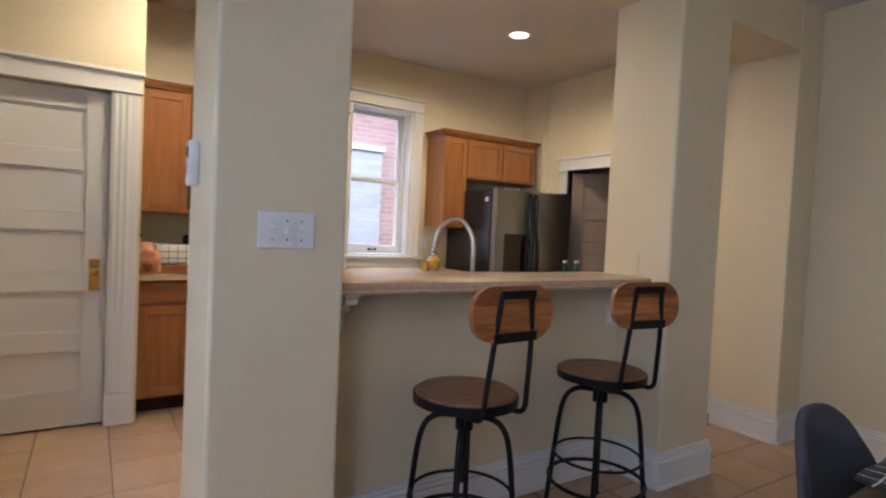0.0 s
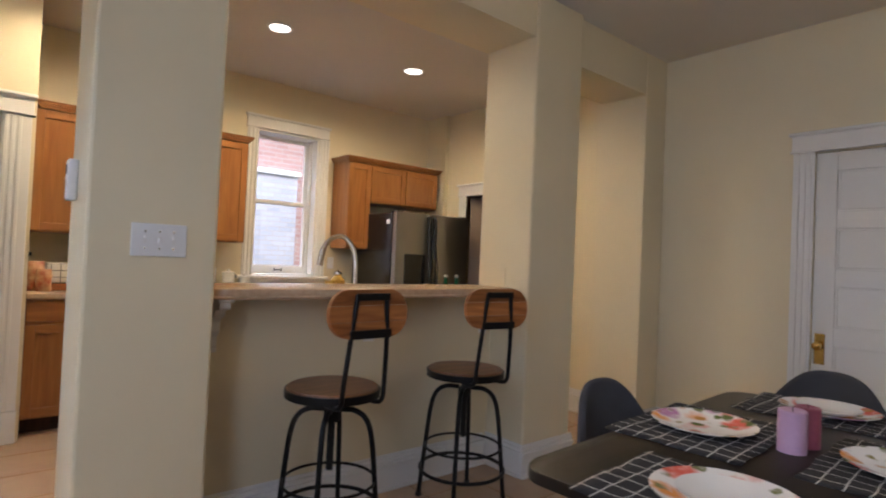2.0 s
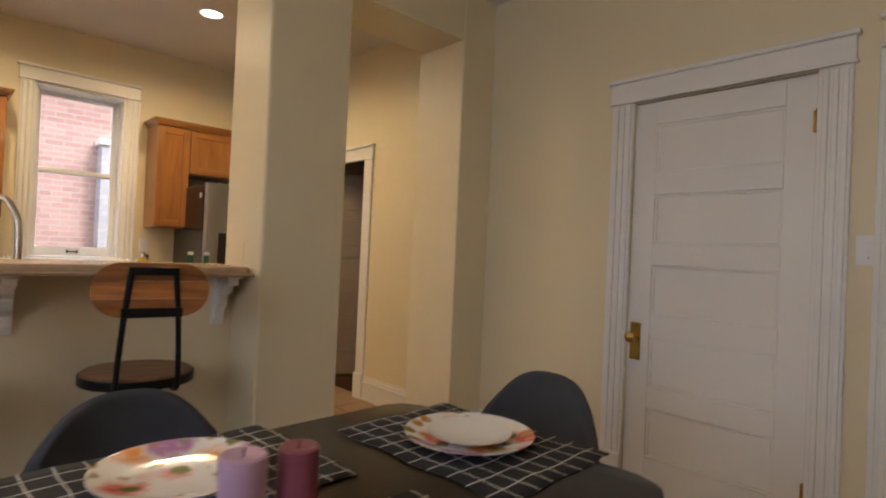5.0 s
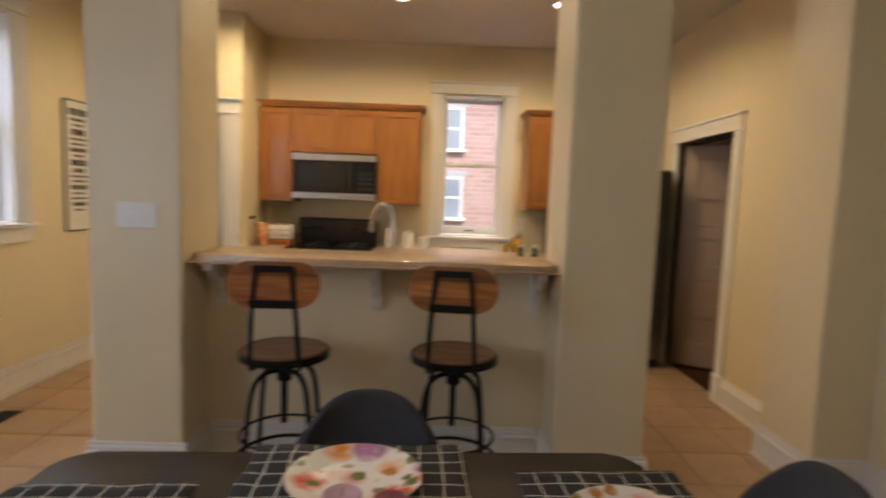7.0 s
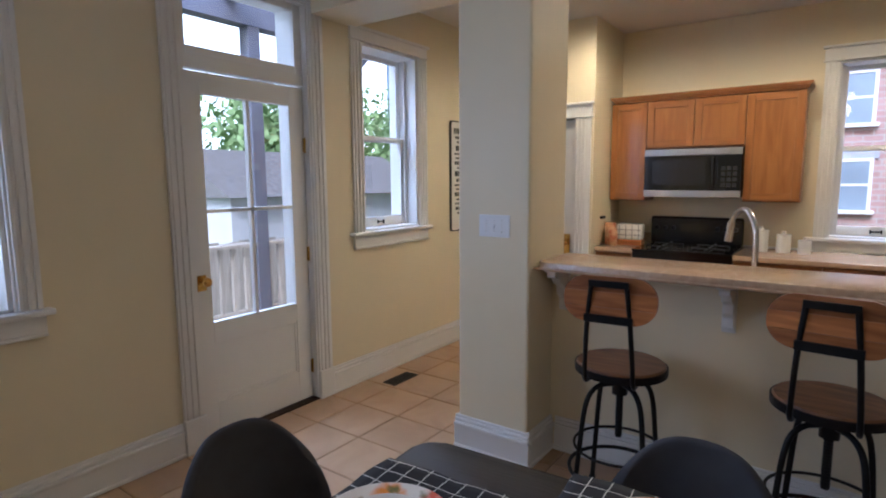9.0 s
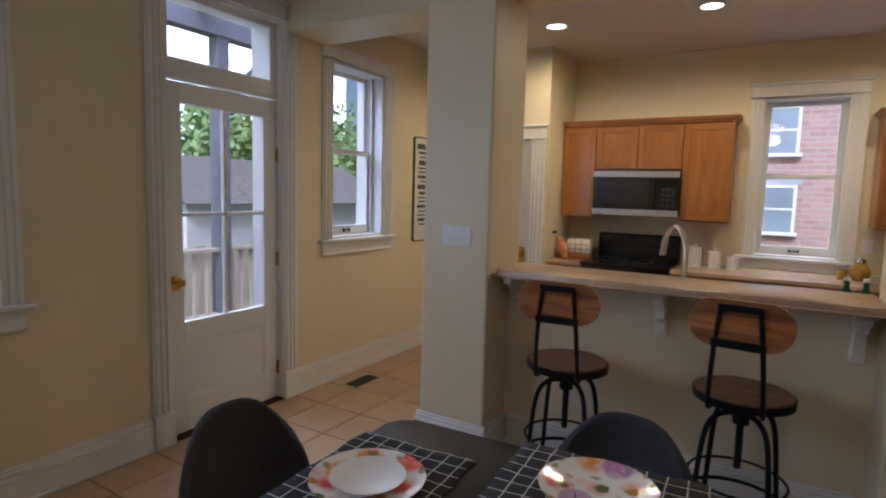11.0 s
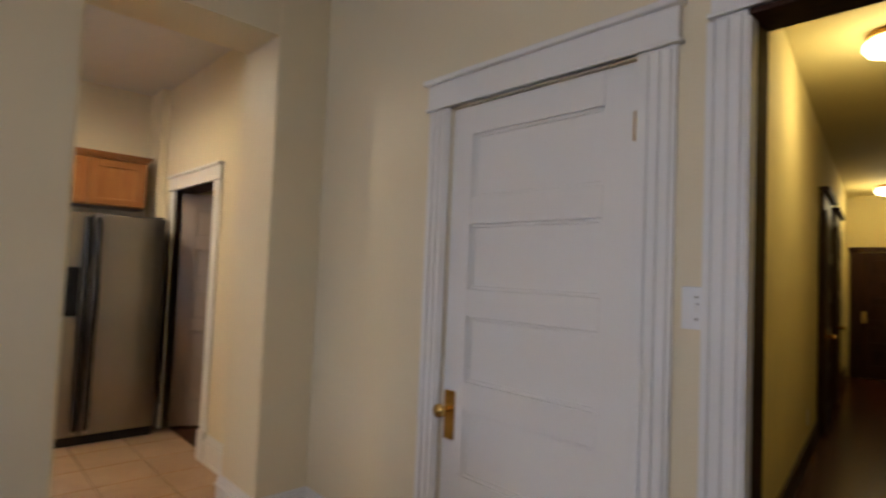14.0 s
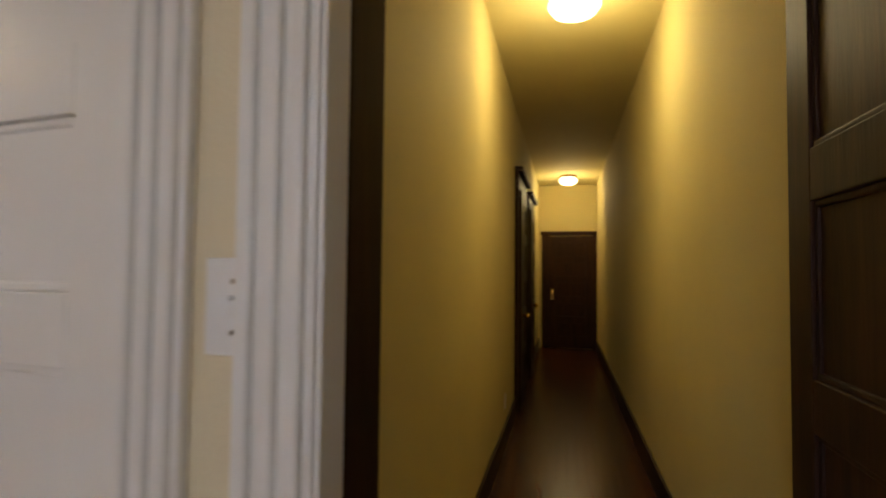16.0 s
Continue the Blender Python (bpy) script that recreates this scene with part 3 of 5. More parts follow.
def double_hung(name, axis, plane, out, lo, hi, z0, z1, label):
    """A two-sash window set back in its reveal, with stool and apron. out: the way into the room."""
    ob = tagged(new(name), label, "window", kind="structure")

    def fit_box(bm, a0, a1, d0, d1, za, zb, bev=0.003):
        n0, n1 = sorted((plane - out * d0, plane - out * d1))
        box(bm, *((n0, n1, a0, a1) if axis == "y" else (a0, a1, n0, n1)), za, zb, bevel=bev)

    mid = (z0 + z1) / 2 + 0.02
    bm = bmesh.new()
    for a0, a1 in ((lo, lo + 0.02), (hi - 0.02, hi)):
        fit_box(bm, a0, a1, 0.0, 0.28, z0, z1)
    fit_box(bm, lo, hi, 0.0, 0.28, z1 - 0.02, z1)
    fit_box(bm, lo, hi, 0.0, 0.28, z0, z0 + 0.015)
    for a0, a1 in ((lo + 0.02, lo + 0.045), (hi - 0.045, hi - 0.02)):
        fit_box(bm, a0, a1, 0.10, 0.115, z0, z1)
    part("window_frame", bm, M_TRIM, ob)
    for sash, d, za, zb in (("lower_sash", 0.13, z0 + 0.015, mid + 0.02), ("upper_sash", 0.17, mid - 0.02, z1 - 0.02)):
        bm = bmesh.new()
        fit_box(bm, lo + 0.02, lo + 0.065, d, d + 0.035, za, zb)
        fit_box(bm, hi - 0.065, hi - 0.02, d, d + 0.035, za, zb)
        fit_box(bm, lo + 0.065, hi - 0.065, d, d + 0.035, za, za + (0.075 if sash == "lower_sash" else 0.035))
        fit_box(bm, lo + 0.065, hi - 0.065, d, d + 0.035, zb - 0.035, zb)
        s = part(sash, bm, M_TRIM, ob)
        bm = bmesh.new()
        fit_box(bm, lo + 0.06, hi - 0.06, d + 0.014, d + 0.018, za + 0.03, zb - 0.03, 0)
        p = part("pane", bm, M_GLASS, s)
        p.visible_shadow = False
    bm = bmesh.new()
    c = (lo + hi) / 2
    fit_box(bm, c - 0.04, c + 0.04, 0.118, 0.13, z0 + 0.045, z0 + 0.055)
    fit_box(bm, c - 0.04, c - 0.03, 0.118, 0.13, z0 + 0.035, z0 + 0.065)
    fit_box(bm, c + 0.03, c + 0.04, 0.118, 0.13, z0 + 0.035, z0 + 0.065)
    part("sash_lift", bm, M_BLACKMETAL, ob, "dark metal sash lift")
    bm = bmesh.new()
    fit_box(bm, lo - 0.14, hi + 0.14, -0.055, 0.13, z0 - 0.028, z0, 0.008)
    fit_box(bm, lo - 0.11, hi + 0.11, -0.022, 0.0, z0 - 0.125, z0 - 0.028, 0.004)
    fit_box(bm, lo - 0.11, hi + 0.11, -0.030, 0.0, z0 - 0.125, z0 - 0.105, 0.006)
    part("window_sill", bm, M_TRIM, ob)
    return ob


double_hung("window_1", "x", BACK, -1, 1.19, 1.82, 1.025, 2.385, "white double-hung kitchen window facing a brick house")
double_hung("window_2", "y", LEFT, 1, 0.49, 1.15, 1.125, 2.48, "white double-hung window with a deep sill")
double_hung("window_3", "y", LEFT, 1, -2.95, -1.66, 0.95, 2.45, "wide white double-hung dining window")


# ---- doors ----
def knob(parent, x, y, z, face, plate=0.19):
    """Brass back plate and round knob on a leaf whose face looks along -y (face -1) or +y (+1)."""
    bm = box(bmesh.new(), x - 0.028, x + 0.028, *sorted((y, y + face * 0.006)), z - plate * 0.62, z + plate * 0.38, 0.002)
    p = part("door_handle", bm, M_BRASS, parent, "worn brass knob and back plate")
    bm = bmesh.new()
    lathe(bm, [(0.0, 0.0), (0.012, 0.0), (0.011, 0.025), (0.018, 0.035), (0.027, 0.048), (0.025, 0.062), (0.012, 0.070), (0.0, 0.071)], 20)
    bmesh.ops.rotate(bm, cent=(0, 0, 0), matrix=Matrix.Rotation(radians(90 if face < 0 else -90), 3, "X"), verts=bm.verts)
    bmesh.ops.translate(bm, vec=(x, y + face * 0.006, z), verts=bm.verts)
    part("knob", bm, M_BRASS, p, smooth=True)


def panel_door(name, m, width, height, mat, label, panels=5, knob_x=0.06, thick=0.04, z_knob=0.86, knob_faces=(-1,)):
    """A leaf from x 0 to width, face at y 0 looking along -y, with recessed horizontal panels."""
    ob = tagged(new(name), label, "door", kind="structure")
    ob.matrix_world = m
    stile, rail, low = 0.115, 0.105, 0.20
    bm = bmesh.new()
    box(bm, 0, stile, 0, thick, 0, height, 0.003)
    box(bm, width - stile, width, 0, thick, 0, height, 0.003)
    gap = (height - low - 0.115 - rail * (panels - 1)) / panels
    z = 0.0
    spots = []
    for k in range(panels + 1):
        h = low if k == 0 else (0.115 if k == panels else rail)
        box(bm, stile, width - stile, 0, thick, z, z + h, 0.003)
        z += h
        if k < panels:
            spots.append((z, z + gap))
            z += gap
    part("leaf_frame", bm, mat, ob)
    for a, b in spots:
        bm = box(bmesh.new(), stile - 0.005, width - stile + 0.005, 0.014, thick - 0.014, a - 0.005, b + 0.005)
        for s in ((stile, stile + 0.014, a, b), (width - stile - 0.014, width - stile, a, b)):
            box(bm, s[0], s[1], 0.007, thick - 0.007, s[2], s[3], 0.004)
        for s in ((a, a + 0.014), (b - 0.014, b)):
            box(bm, stile, width - stile, 0.007, thick - 0.007, s[0], s[1], 0.004)
        part("panel", bm, mat, ob)
    for f in knob_faces:
        knob(ob, knob_x, 0.0 if f < 0 else thick, z_knob, f)
    return ob


def hinge(parent, x, z, y=0.0):
    bm = tube(bmesh.new(), [(x, y - 0.006, z - 0.05), (x, y - 0.006, z + 0.05)], 0.008, 8)
    box(bm, x - 0.016, x + 0.016, y - 0.003, y + 0.001, z - 0.045, z + 0.045)
    part("hinge", bm, M_BRASS, parent, "aged brass hinge")


d = panel_door("door_1", pose(-1.405, 2.165, 0.012), 0.76, 2.0, M_TRIM, "closed white five-panel pantry door with a brass knob", knob_x=0.70, z_knob=0.93)
d = panel_door("door_2", pose(RIGHT + 0.008, -0.981, 0.01, 0, 0, -90), 0.805, 2.0, M_TRIM, "closed white five-panel dining room door with brass knob", knob_x=0.045, z_knob=0.80)
hinge(d, 0.808, 1.80)
hinge(d, 0.808, 0.25)
panel_door("door_3", pose(3.29, 2.19, 0.012, 0, 0, -30), 0.84, 1.90, M_SHADEDDOOR, "panelled door ajar into a dark room, its shade put into the tan paint", knob_x=0.77, z_knob=0.86)
panel_door("door_4", pose(3.46, -2.842, 0.012, 0, 0, 7.0), 0.72, 2.02, M_DARKWOOD, "dark stained panelled door opened back along the hall wall", knob_x=0.66, z_knob=0.86, panels=4, knob_faces=())
in_hall(panel_door("door_5", pose(HX1 - 0.045, -2.08, 0.012, 0, 0, -90), 0.74, 1.93, M_DARKWOOD, "dark stained panelled door closing the hall", knob_x=0.06, z_knob=0.95))
in_hall(setting("hall_end_casing", boxes((HX1 - 0.03, HX1, -2.08, -1.96, 0, 1.96), (HX1 - 0.03, HX1, -2.91, -2.82, 0, 1.96), (HX1 - 0.034, HX1, -2.918, -1.94, 1.96, 2.03), bevel=0.004), M_DARKWOOD, "dark stained casing of the hall door", "casing"))
for x0 in (7.75, 9.35):
    in_hall(setting("hall_side_casing", boxes((x0, x0 + 0.11, HY1 - 0.03, HY1, 0, 2.10), (x0 + 0.92, x0 + 1.03, HY1 - 0.03, HY1, 0, 2.10), (x0 - 0.02, x0 + 1.05, HY1 - 0.036, HY1, 2.10, 2.24), (x0 - 0.05, x0 + 1.08, HY1 - 0.08, HY1, 2.24, 2.28), bevel=0.004), M_DARKWOOD, "dark stained door casing with a projecting cap", "casing"))
    in_hall(panel_door("hall_side_door", pose(x0 + 0.92, HY1 - 0.012, 0.01, 0, 0, 180) @ pose(0, -0.0, 0), 0.81, 2.07, M_DARKWOOD, "dark stained panelled hall door", knob_x=0.75, knob_faces=(1,), z_knob=0.9, thick=0.010 + 0.03))

# glazed outside door with its transom
gd = tagged(new("door_6"), "white outside door with four glass panes and a brass lever", "door", kind="structure")
gd.matrix_world = pose(LEFT - 0.05, -0.83, 0.012, 0, 0, 90)
W, H = 0.83, 2.085
bm = bmesh.new()
for s in ((0, 0.115, 0, H), (W - 0.115, W, 0, H), (0.115, W - 0.115, 0, 0.20), (0.115, W - 0.115, 0.56, 0.68), (0.115, W - 0.115, 1.965, H)):
    box(bm, s[0], s[1], 0, 0.042, s[2], s[3], 0.003)
part("leaf_frame", bm, M_TRIM, gd)
bm = box(bmesh.new(), 0.11, W - 0.11, 0.014, 0.028, 0.195, 0.565)
for s in ((0.115, 0.13, 0.20, 0.56), (W - 0.13, W - 0.115, 0.20, 0.56), (0.115, W - 0.115, 0.20, 0.215), (0.115, W - 0.115, 0.545, 0.56)):
    box(bm, s[0], s[1], 0.006, 0.036, s[2], s[3], 0.004)
part("panel", bm, M_TRIM, gd)
bars = boxes((W / 2 - 0.011, W / 2 + 0.011, 0.004, 0.038, 0.68, 1.965), (0.115, W - 0.115, 0.004, 0.038, 1.31, 1.332), bevel=0.003)
part("glazing_bars", bars, M_TRIM, gd)
for a0, a1 in ((0.115, W / 2 - 0.011), (W / 2 + 0.011, W - 0.115)):
    for b0, b1 in ((0.68, 1.31), (1.332, 1.965)):
        p = part("pane", boxes((a0, a1, 0.019, 0.023, b0, b1)), M_GLASS, gd)
        p.visible_shadow = False
knob(gd, 0.055, 0.0, 0.93, -1, 0.09)
for z in (0.22, 1.0, 1.72):
    hinge(gd, W + 0.004, z)
tr = tagged(new("transom"), "white framed transom window over the outside door", "window", kind="structure")
tr.matrix_world = pose(LEFT - 0.05, -0.84, 2.11, 0, 0, 90)
part("window_frame", boxes((0, 0.85, -0.01, 0.06, 0, 0.075), (0, 0.055, 0, 0.045, 0.075, 0.50), (0.785, 0.85, 0, 0.045, 0.075, 0.50), (0.055, 0.785, 0, 0.045, 0.075, 0.12), (0.055, 0.785, 0, 0.045, 0.46, 0.505), bevel=0.004), M_TRIM, tr)
p = part("pane", boxes((0.055, 0.785, 0.02, 0.024, 0.12, 0.46)), M_GLASS, tr)
p.visible_shadow = False
setting("door_sill", boxes((LEFT - 0.30, LEFT + 0.01, -0.84, 0.01, -0.03, 0.010), bevel=0.003), M_DARKWOOD, "dark wooden threshold under the outside door", "threshold")
setting("glazed_door_jambs", boxes((LEFT - 0.30, LEFT, -0.84, -0.832, 0, 2.62), (LEFT - 0.30, LEFT, 0.002, 0.01, 0, 2.62), (LEFT - 0.30, LEFT, -0.832, 0.002, 2.612, 2.62)), M_TRIM, "white painted door jambs", "trim")
setting("kitchen_door_jambs", boxes((3.236, 3.40, 1.327, 1.335, 0, 1.93), (3.236, 3.40, 2.20, 2.208, 0, 1.93), (3.236, 3.40, 1.335, 2.20, 1.922, 1.93)), M_DARKWOOD, "dark stained jambs of the kitchen doorway", "trim")


# ---- kitchen ----
def cab_door(parent, x0, x1, z0, z1, y, name="door"):
    """A recessed-panel front whose face looks along -y."""
    d = part(name, boxes((x0 + 0.05, x1 - 0.05, y + 0.010, y + 0.016, z0 + 0.05, z1 - 0.05)), M_OAK, parent)
    for a in (x0, x1 - 0.055):
        part("stile", boxes((a, a + 0.055, y, y + 0.02, z0, z1), bevel=0.003), M_OAK, d)
    part("rail", boxes((x0 + 0.055, x1 - 0.055, y, y + 0.02, z0, z0 + 0.055), bevel=0.003), M_OAKH, d)
    part("rail", boxes((x0 + 0.055, x1 - 0.055, y, y + 0.02, z1 - 0.055, z1), bevel=0.003), M_OAKH, d)
    return d


FACE = 2.535


def upper(x0, x1, z0, z1, doors, label, side=None):
    ob = thing("wall_cabinet", pose(0, 0, 0), label, "cabinet", "honey oak wall cabinets")
    part("body", boxes((x0 + 0.001, x1 - 0.001, FACE + 0.021, BACK - 0.001, z0, z1)), M_OAK, ob)
    edge = [x0 + (x1 - x0) * k / doors for k in range(doors + 1)]
    for a, b in zip(edge, edge[1:]):
        cab_door(ob, a + 0.004, b - 0.004, z0 + 0.012, z1 - 0.012, FACE)
    return ob


upper(-0.46, -0.145, 1.31, 2.165, 1, "honey oak wall cabinet with one recessed-panel door")
upper(-0.145, 0.615, 1.755, 2.165, 2, "short honey oak cabinet over the microwave")
upper(0.615, 1.01, 1.31, 2.165, 1, "honey oak wall cabinet beside the window")
upper(1.99, 2.25, 1.31, 2.165, 1, "narrow honey oak wall cabinet with a plain side")
upper(2.25, 3.10, 1.775, 2.165, 2, "short honey oak cabinet over the refrigerator")


def crown(x0, x1):
    ob = thing("cabinet_crown", pose(0, 0, 0), "honey oak crown moulding on the wall cabinets", "moulding")
    bm = bmesh.new()
    for d, z0, z1 in ((0.008, 2.165, 2.178), (0.018, 2.178, 2.191), (0.030, 2.191, 2.205), (0.036, 2.205, 2.215)):
        box(bm, x0 - d, x1 + d, FACE - d, BACK - 0.001, z0, z1, 0.003)
    part("moulding", bm, M_OAKH, ob)


crown(-0.466 + 0.036, 1.01)
crown(1.99, 3.10)


def base_unit(x0, x1, doors, label):
    ob = thing("base_cabinet", pose(0, 0, 0), label, "cabinet", "honey oak base cabinets")
    y = 2.23
    part("body", boxes((x0 + 0.001, x1 - 0.001, y + 0.021, BACK - 0.001, 0.10, 0.872)), M_OAK, ob)
    part("toe_kick", boxes((x0 + 0.001, x1 - 0.001, y + 0.08, y + 0.10, 0, 0.10)), M_DARKWOOD, ob, "dark recessed toe kick")
    edge = [x0 + (x1 - x0) * k / doors for k in range(doors + 1)]
    for a, b in zip(edge, edge[1:]):
        part("drawer", boxes((a + 0.004, b - 0.004, y, y + 0.02, 0.725, 0.862), bevel=0.005), M_OAKH, ob)
        cab_door(ob, a + 0.004, b - 0.004, 0.115, 0.705, y)


base_unit(-0.468, -0.147, 1, "honey oak base cabinet with a drawer and a door")
base_unit(0.619, 1.19, 1, "honey oak base cabinet beside the stove")
base_unit(1.19, 2.21, 2, "honey oak base cabinet under the window")
for x0, x1 in ((-0.468, -0.147), (0.619, 2.22)):
    wt = thing("worktop", pose(0, 0, 0), "beige laminate kitchen worktop with a short upstand", "worktop")
    part("slab", boxes((x0, x1, 2.20, BACK - 0.001, 0.873, 0.912), bevel=0.008), M_COUNTER, wt)
    part("upstand", boxes((x0, x1, BACK - 0.022, BACK - 0.001, 0.912, 1.0 if x0 < 0 else 0.93), bevel=0.004), M_COUNTER if x0 < 0 else M_TRIM, wt)

# bar top, brackets, sink counter
bar = thing("breakfast_bar", pose(0, 0, 0), "beige laminate breakfast bar top with rounded corners", "counter")
out = [(0.002, 0.47), (0.002, 0.12), (0.03, 0.07), (0.09, 0.048), (1.665, 0.048), (1.725, 0.065), (1.758, 0.11), (1.758, 0.47)]
part("slab", prism(bmesh.new(), out, 1.043, 1.088, 0.010), M_COUNTER, bar, smooth=True)

lip = arc([(0.001, 0.40, 1.052), (0.001, 0.12, 1.052), (0.029, 0.069, 1.052), (0.09, 0.047, 1.052), (1.665, 0.047, 1.052), (1.726, 0.064, 1.052), (1.759, 0.11, 1.052), (1.759, 0.40, 1.052)], 4)
part("edge_band", tube(bmesh.new(), [p for k, p in enumerate(lip) if k % 2 == 0], 0.006, 8), M_COUNTER, bar, smooth=True)


def bracket():
    ob = thing("bar_bracket", pose(0, 0, 0), "white painted scrolled wooden bracket under the bar", "bracket", "brackets under the bar")
    bm = bmesh.new()
    curve = arc([(0.0, -0.20), (-0.030, -0.205), (-0.035, -0.16), (-0.065, -0.13), (-0.075, -0.085), (-0.12, -0.065), (-0.14, -0.035), (-0.185, -0.03), (-0.19, 0.0)], 4)
    outline = [(p[0], p[1]) for p in curve] + [(0.0, 0.0)]
    prism(bm, outline, -0.022, 0.022)
    bmesh.ops.transform(bm, matrix=Matrix(((0, 0, 1, 0), (1, 0, 0, 0), (0, 1, 0, 0), (0, 0, 0, 1))), verts=bm.verts)
    part("scroll", bm, M_TRIM, ob)
    part("cap", boxes((-0.032, 0.032, -0.205, 0, 0.0, 0.012), bevel=0.003), M_TRIM, ob)
    part("back_plate", boxes((-0.030, 0.030, -0.012, 0, -0.23, 0.0), bevel=0.003), M_TRIM, ob)
    return ob


br = bracket()
br.matrix_world = pose(0.075, 0.289, 1.03)
copy_thing(br, pose(0.87, 0.289, 1.03))
copy_thing(br, pose(1.685, 0.289, 1.03))

sc = thing("sink_counter", pose(0, 0, 0), "beige laminate sink counter behind the bar", "counter")
part("slab", boxes((0.0, 2.18, 0.475, 1.06, 0.873, 0.912), bevel=0.006), M_COUNTER, sc)
part("cabinet", boxes((0.01, 2.16, 0.475, 1.02, 0.0, 0.872)), M_OAK, sc)
part("sink", boxes((0.55, 1.30, 0.62, 1.0, 0.905, 0.916), bevel=0.004), M_STEEL, sc, "steel sink rim")

fa = thing("kitchen_faucet", pose(0.93, 0.55, 0.912, 0, 0, 42), "brushed nickel pull-down gooseneck kitchen faucet", "faucet")
bm = lathe(bmesh.new(), [(0.0, 0.0), (0.032, 0.0), (0.030, 0.012), (0.020, 0.02), (0.019, 0.10), (0.016, 0.12), (0.0, 0.12)], 20)
part("base", bm, M_CHROME, fa, smooth=True)
bm = tube(bmesh.new(), arc([(0, 0, 0.10), (0, 0, 0.28), (0, 0.015, 0.36), (0, 0.065, 0.425), (0, 0.125, 0.43), (0, 0.175, 0.39), (0, 0.195, 0.35)], 6), 0.0135, 12)
part("spout", bm, M_CHROME, fa, smooth=True)
bm = tube(bmesh.new(), [(0, 0.192, 0.362), (0, 0.198, 0.33), (0, 0.206, 0.29), (0, 0.210, 0.265)], 0.0185, 14)
part("spray_head", bm, M_CHROME, fa, smooth=True)
bm = tube(bmesh.new(), arc([(0.018, 0, 0.06), (0.05, 0, 0.075), (0.075, -0.01, 0.14)], 5), 0.007, 8)
part("lever", bm, M_CHROME, fa, smooth=True)


def bottle(m):
    ob = thing("glass_bottle", m, "small green glass bottle with a pale cap", "bottle", "green bottles on the sink counter")
    part("glass_body", lathe(bmesh.new(), [(0, 0), (0.030, 0), (0.031, 0.01), (0.031, 0.12), (0.026, 0.15), (0.013, 0.18), (0.012, 0.215), (0, 0.215)], 20), M_GREENGLASS, ob, smooth=True)
    part("label_band", lathe(bmesh.new(), [(0.0318, 0.04), (0.0322, 0.04), (0.0322, 0.10), (0.0318, 0.10)], 20), M_PLASTIC, ob, "pale paper label")
    part("cap", lathe(bmesh.new(), [(0, 0.215), (0.014, 0.213), (0.014, 0.228), (0, 0.23)], 16), M_PLASTIC, ob)
    return ob


bottle(pose(1.66, 0.62, 0.912))
bottle(pose(1.735, 0.60, 0.912))
jar = thing("glass_jar", pose(1.93, 2.55, 0.912), "round amber glass jar with a lid", "jar")
part("jar_body", lathe(bmesh.new(), [(0, 0), (0.045, 0), (0.07, 0.04), (0.07, 0.09), (0.035, 0.13), (0.035, 0.145), (0, 0.145)], 24), M_AMBER, jar, smooth=True)
part("lid", lathe(bmesh.new(), [(0, 0.145), (0.04, 0.145), (0.038, 0.165), (0.012, 0.175), (0, 0.19)], 20), M_CHROME, jar, smooth=True)
ob = tagged(part("cup", lathe(bmesh.new(), [(0, 0), (0.03, 0), (0.036, 0.08), (0.033, 0.08), (0.028, 0.006), (0, 0.006)], 20), M_AMBER, None, "", True), "small amber patterned glass tumbler", "cup")
ob.matrix_world = pose(1.82, 2.52, 0.912)


def canister(m, r, h):
    ob = thing("canister", m, "white ceramic canister with a flat lid", "canister", "white canisters by the window")
    part("canister_body", lathe(bmesh.new(), [(0, 0), (r, 0), (r, h), (0, h)], 24), M_PORCELAIN, ob, smooth=True)
    part("lid", lathe(bmesh.new(), [(0, h), (r * 1.04, h), (r * 1.04, h + 0.015), (r * 0.3, h + 0.02), (r * 0.25, h + 0.04), (0, h + 0.042)], 24), M_PORCELAIN, ob, smooth=True)


canister(pose(0.76, 2.62, 0.912), 0.055, 0.16)
canister(pose(0.92, 2.62, 0.912), 0.05, 0.13)
canister(pose(1.06, 2.62, 0.912), 0.045, 0.09)
spout = thing("spray_bottle", pose(2.10, 0.58, 0.912), "dark plastic bottle beside the sink", "bottle")
part("bottle_body", lathe(bmesh.new(), [(0, 0), (0.035, 0), (0.035, 0.13), (0.015, 0.16), (0.012, 0.2), (0, 0.2)], 20), M_GREENGLASS, spout, smooth=True)

# toaster and snacks by the pantry
to = thing("toaster", pose(-0.25, 2.52, 0.912, 0, 0, 4), "cream toaster with a dark grid pattern and wooden base", "toaster")
part("base", boxes((-0.11, 0.11, -0.07, 0.07, 0, 0.05), bevel=0.006), M_PINE, to)
part("toaster_body", boxes((-0.11, 0.11, -0.07, 0.07, 0.05, 0.19), bevel=0.02), M_PORCELAIN, to, smooth=True)
for k in range(4):
    part("stripe", boxes((-0.085 + k * 0.055, -0.081 + k * 0.055, -0.0715, -0.069, 0.055, 0.18)), M_INK, to)
for z in (0.09, 0.135):
    part("stripe", boxes((-0.10, 0.10, -0.0716, -0.069, z, z + 0.004)), M_INK, to)


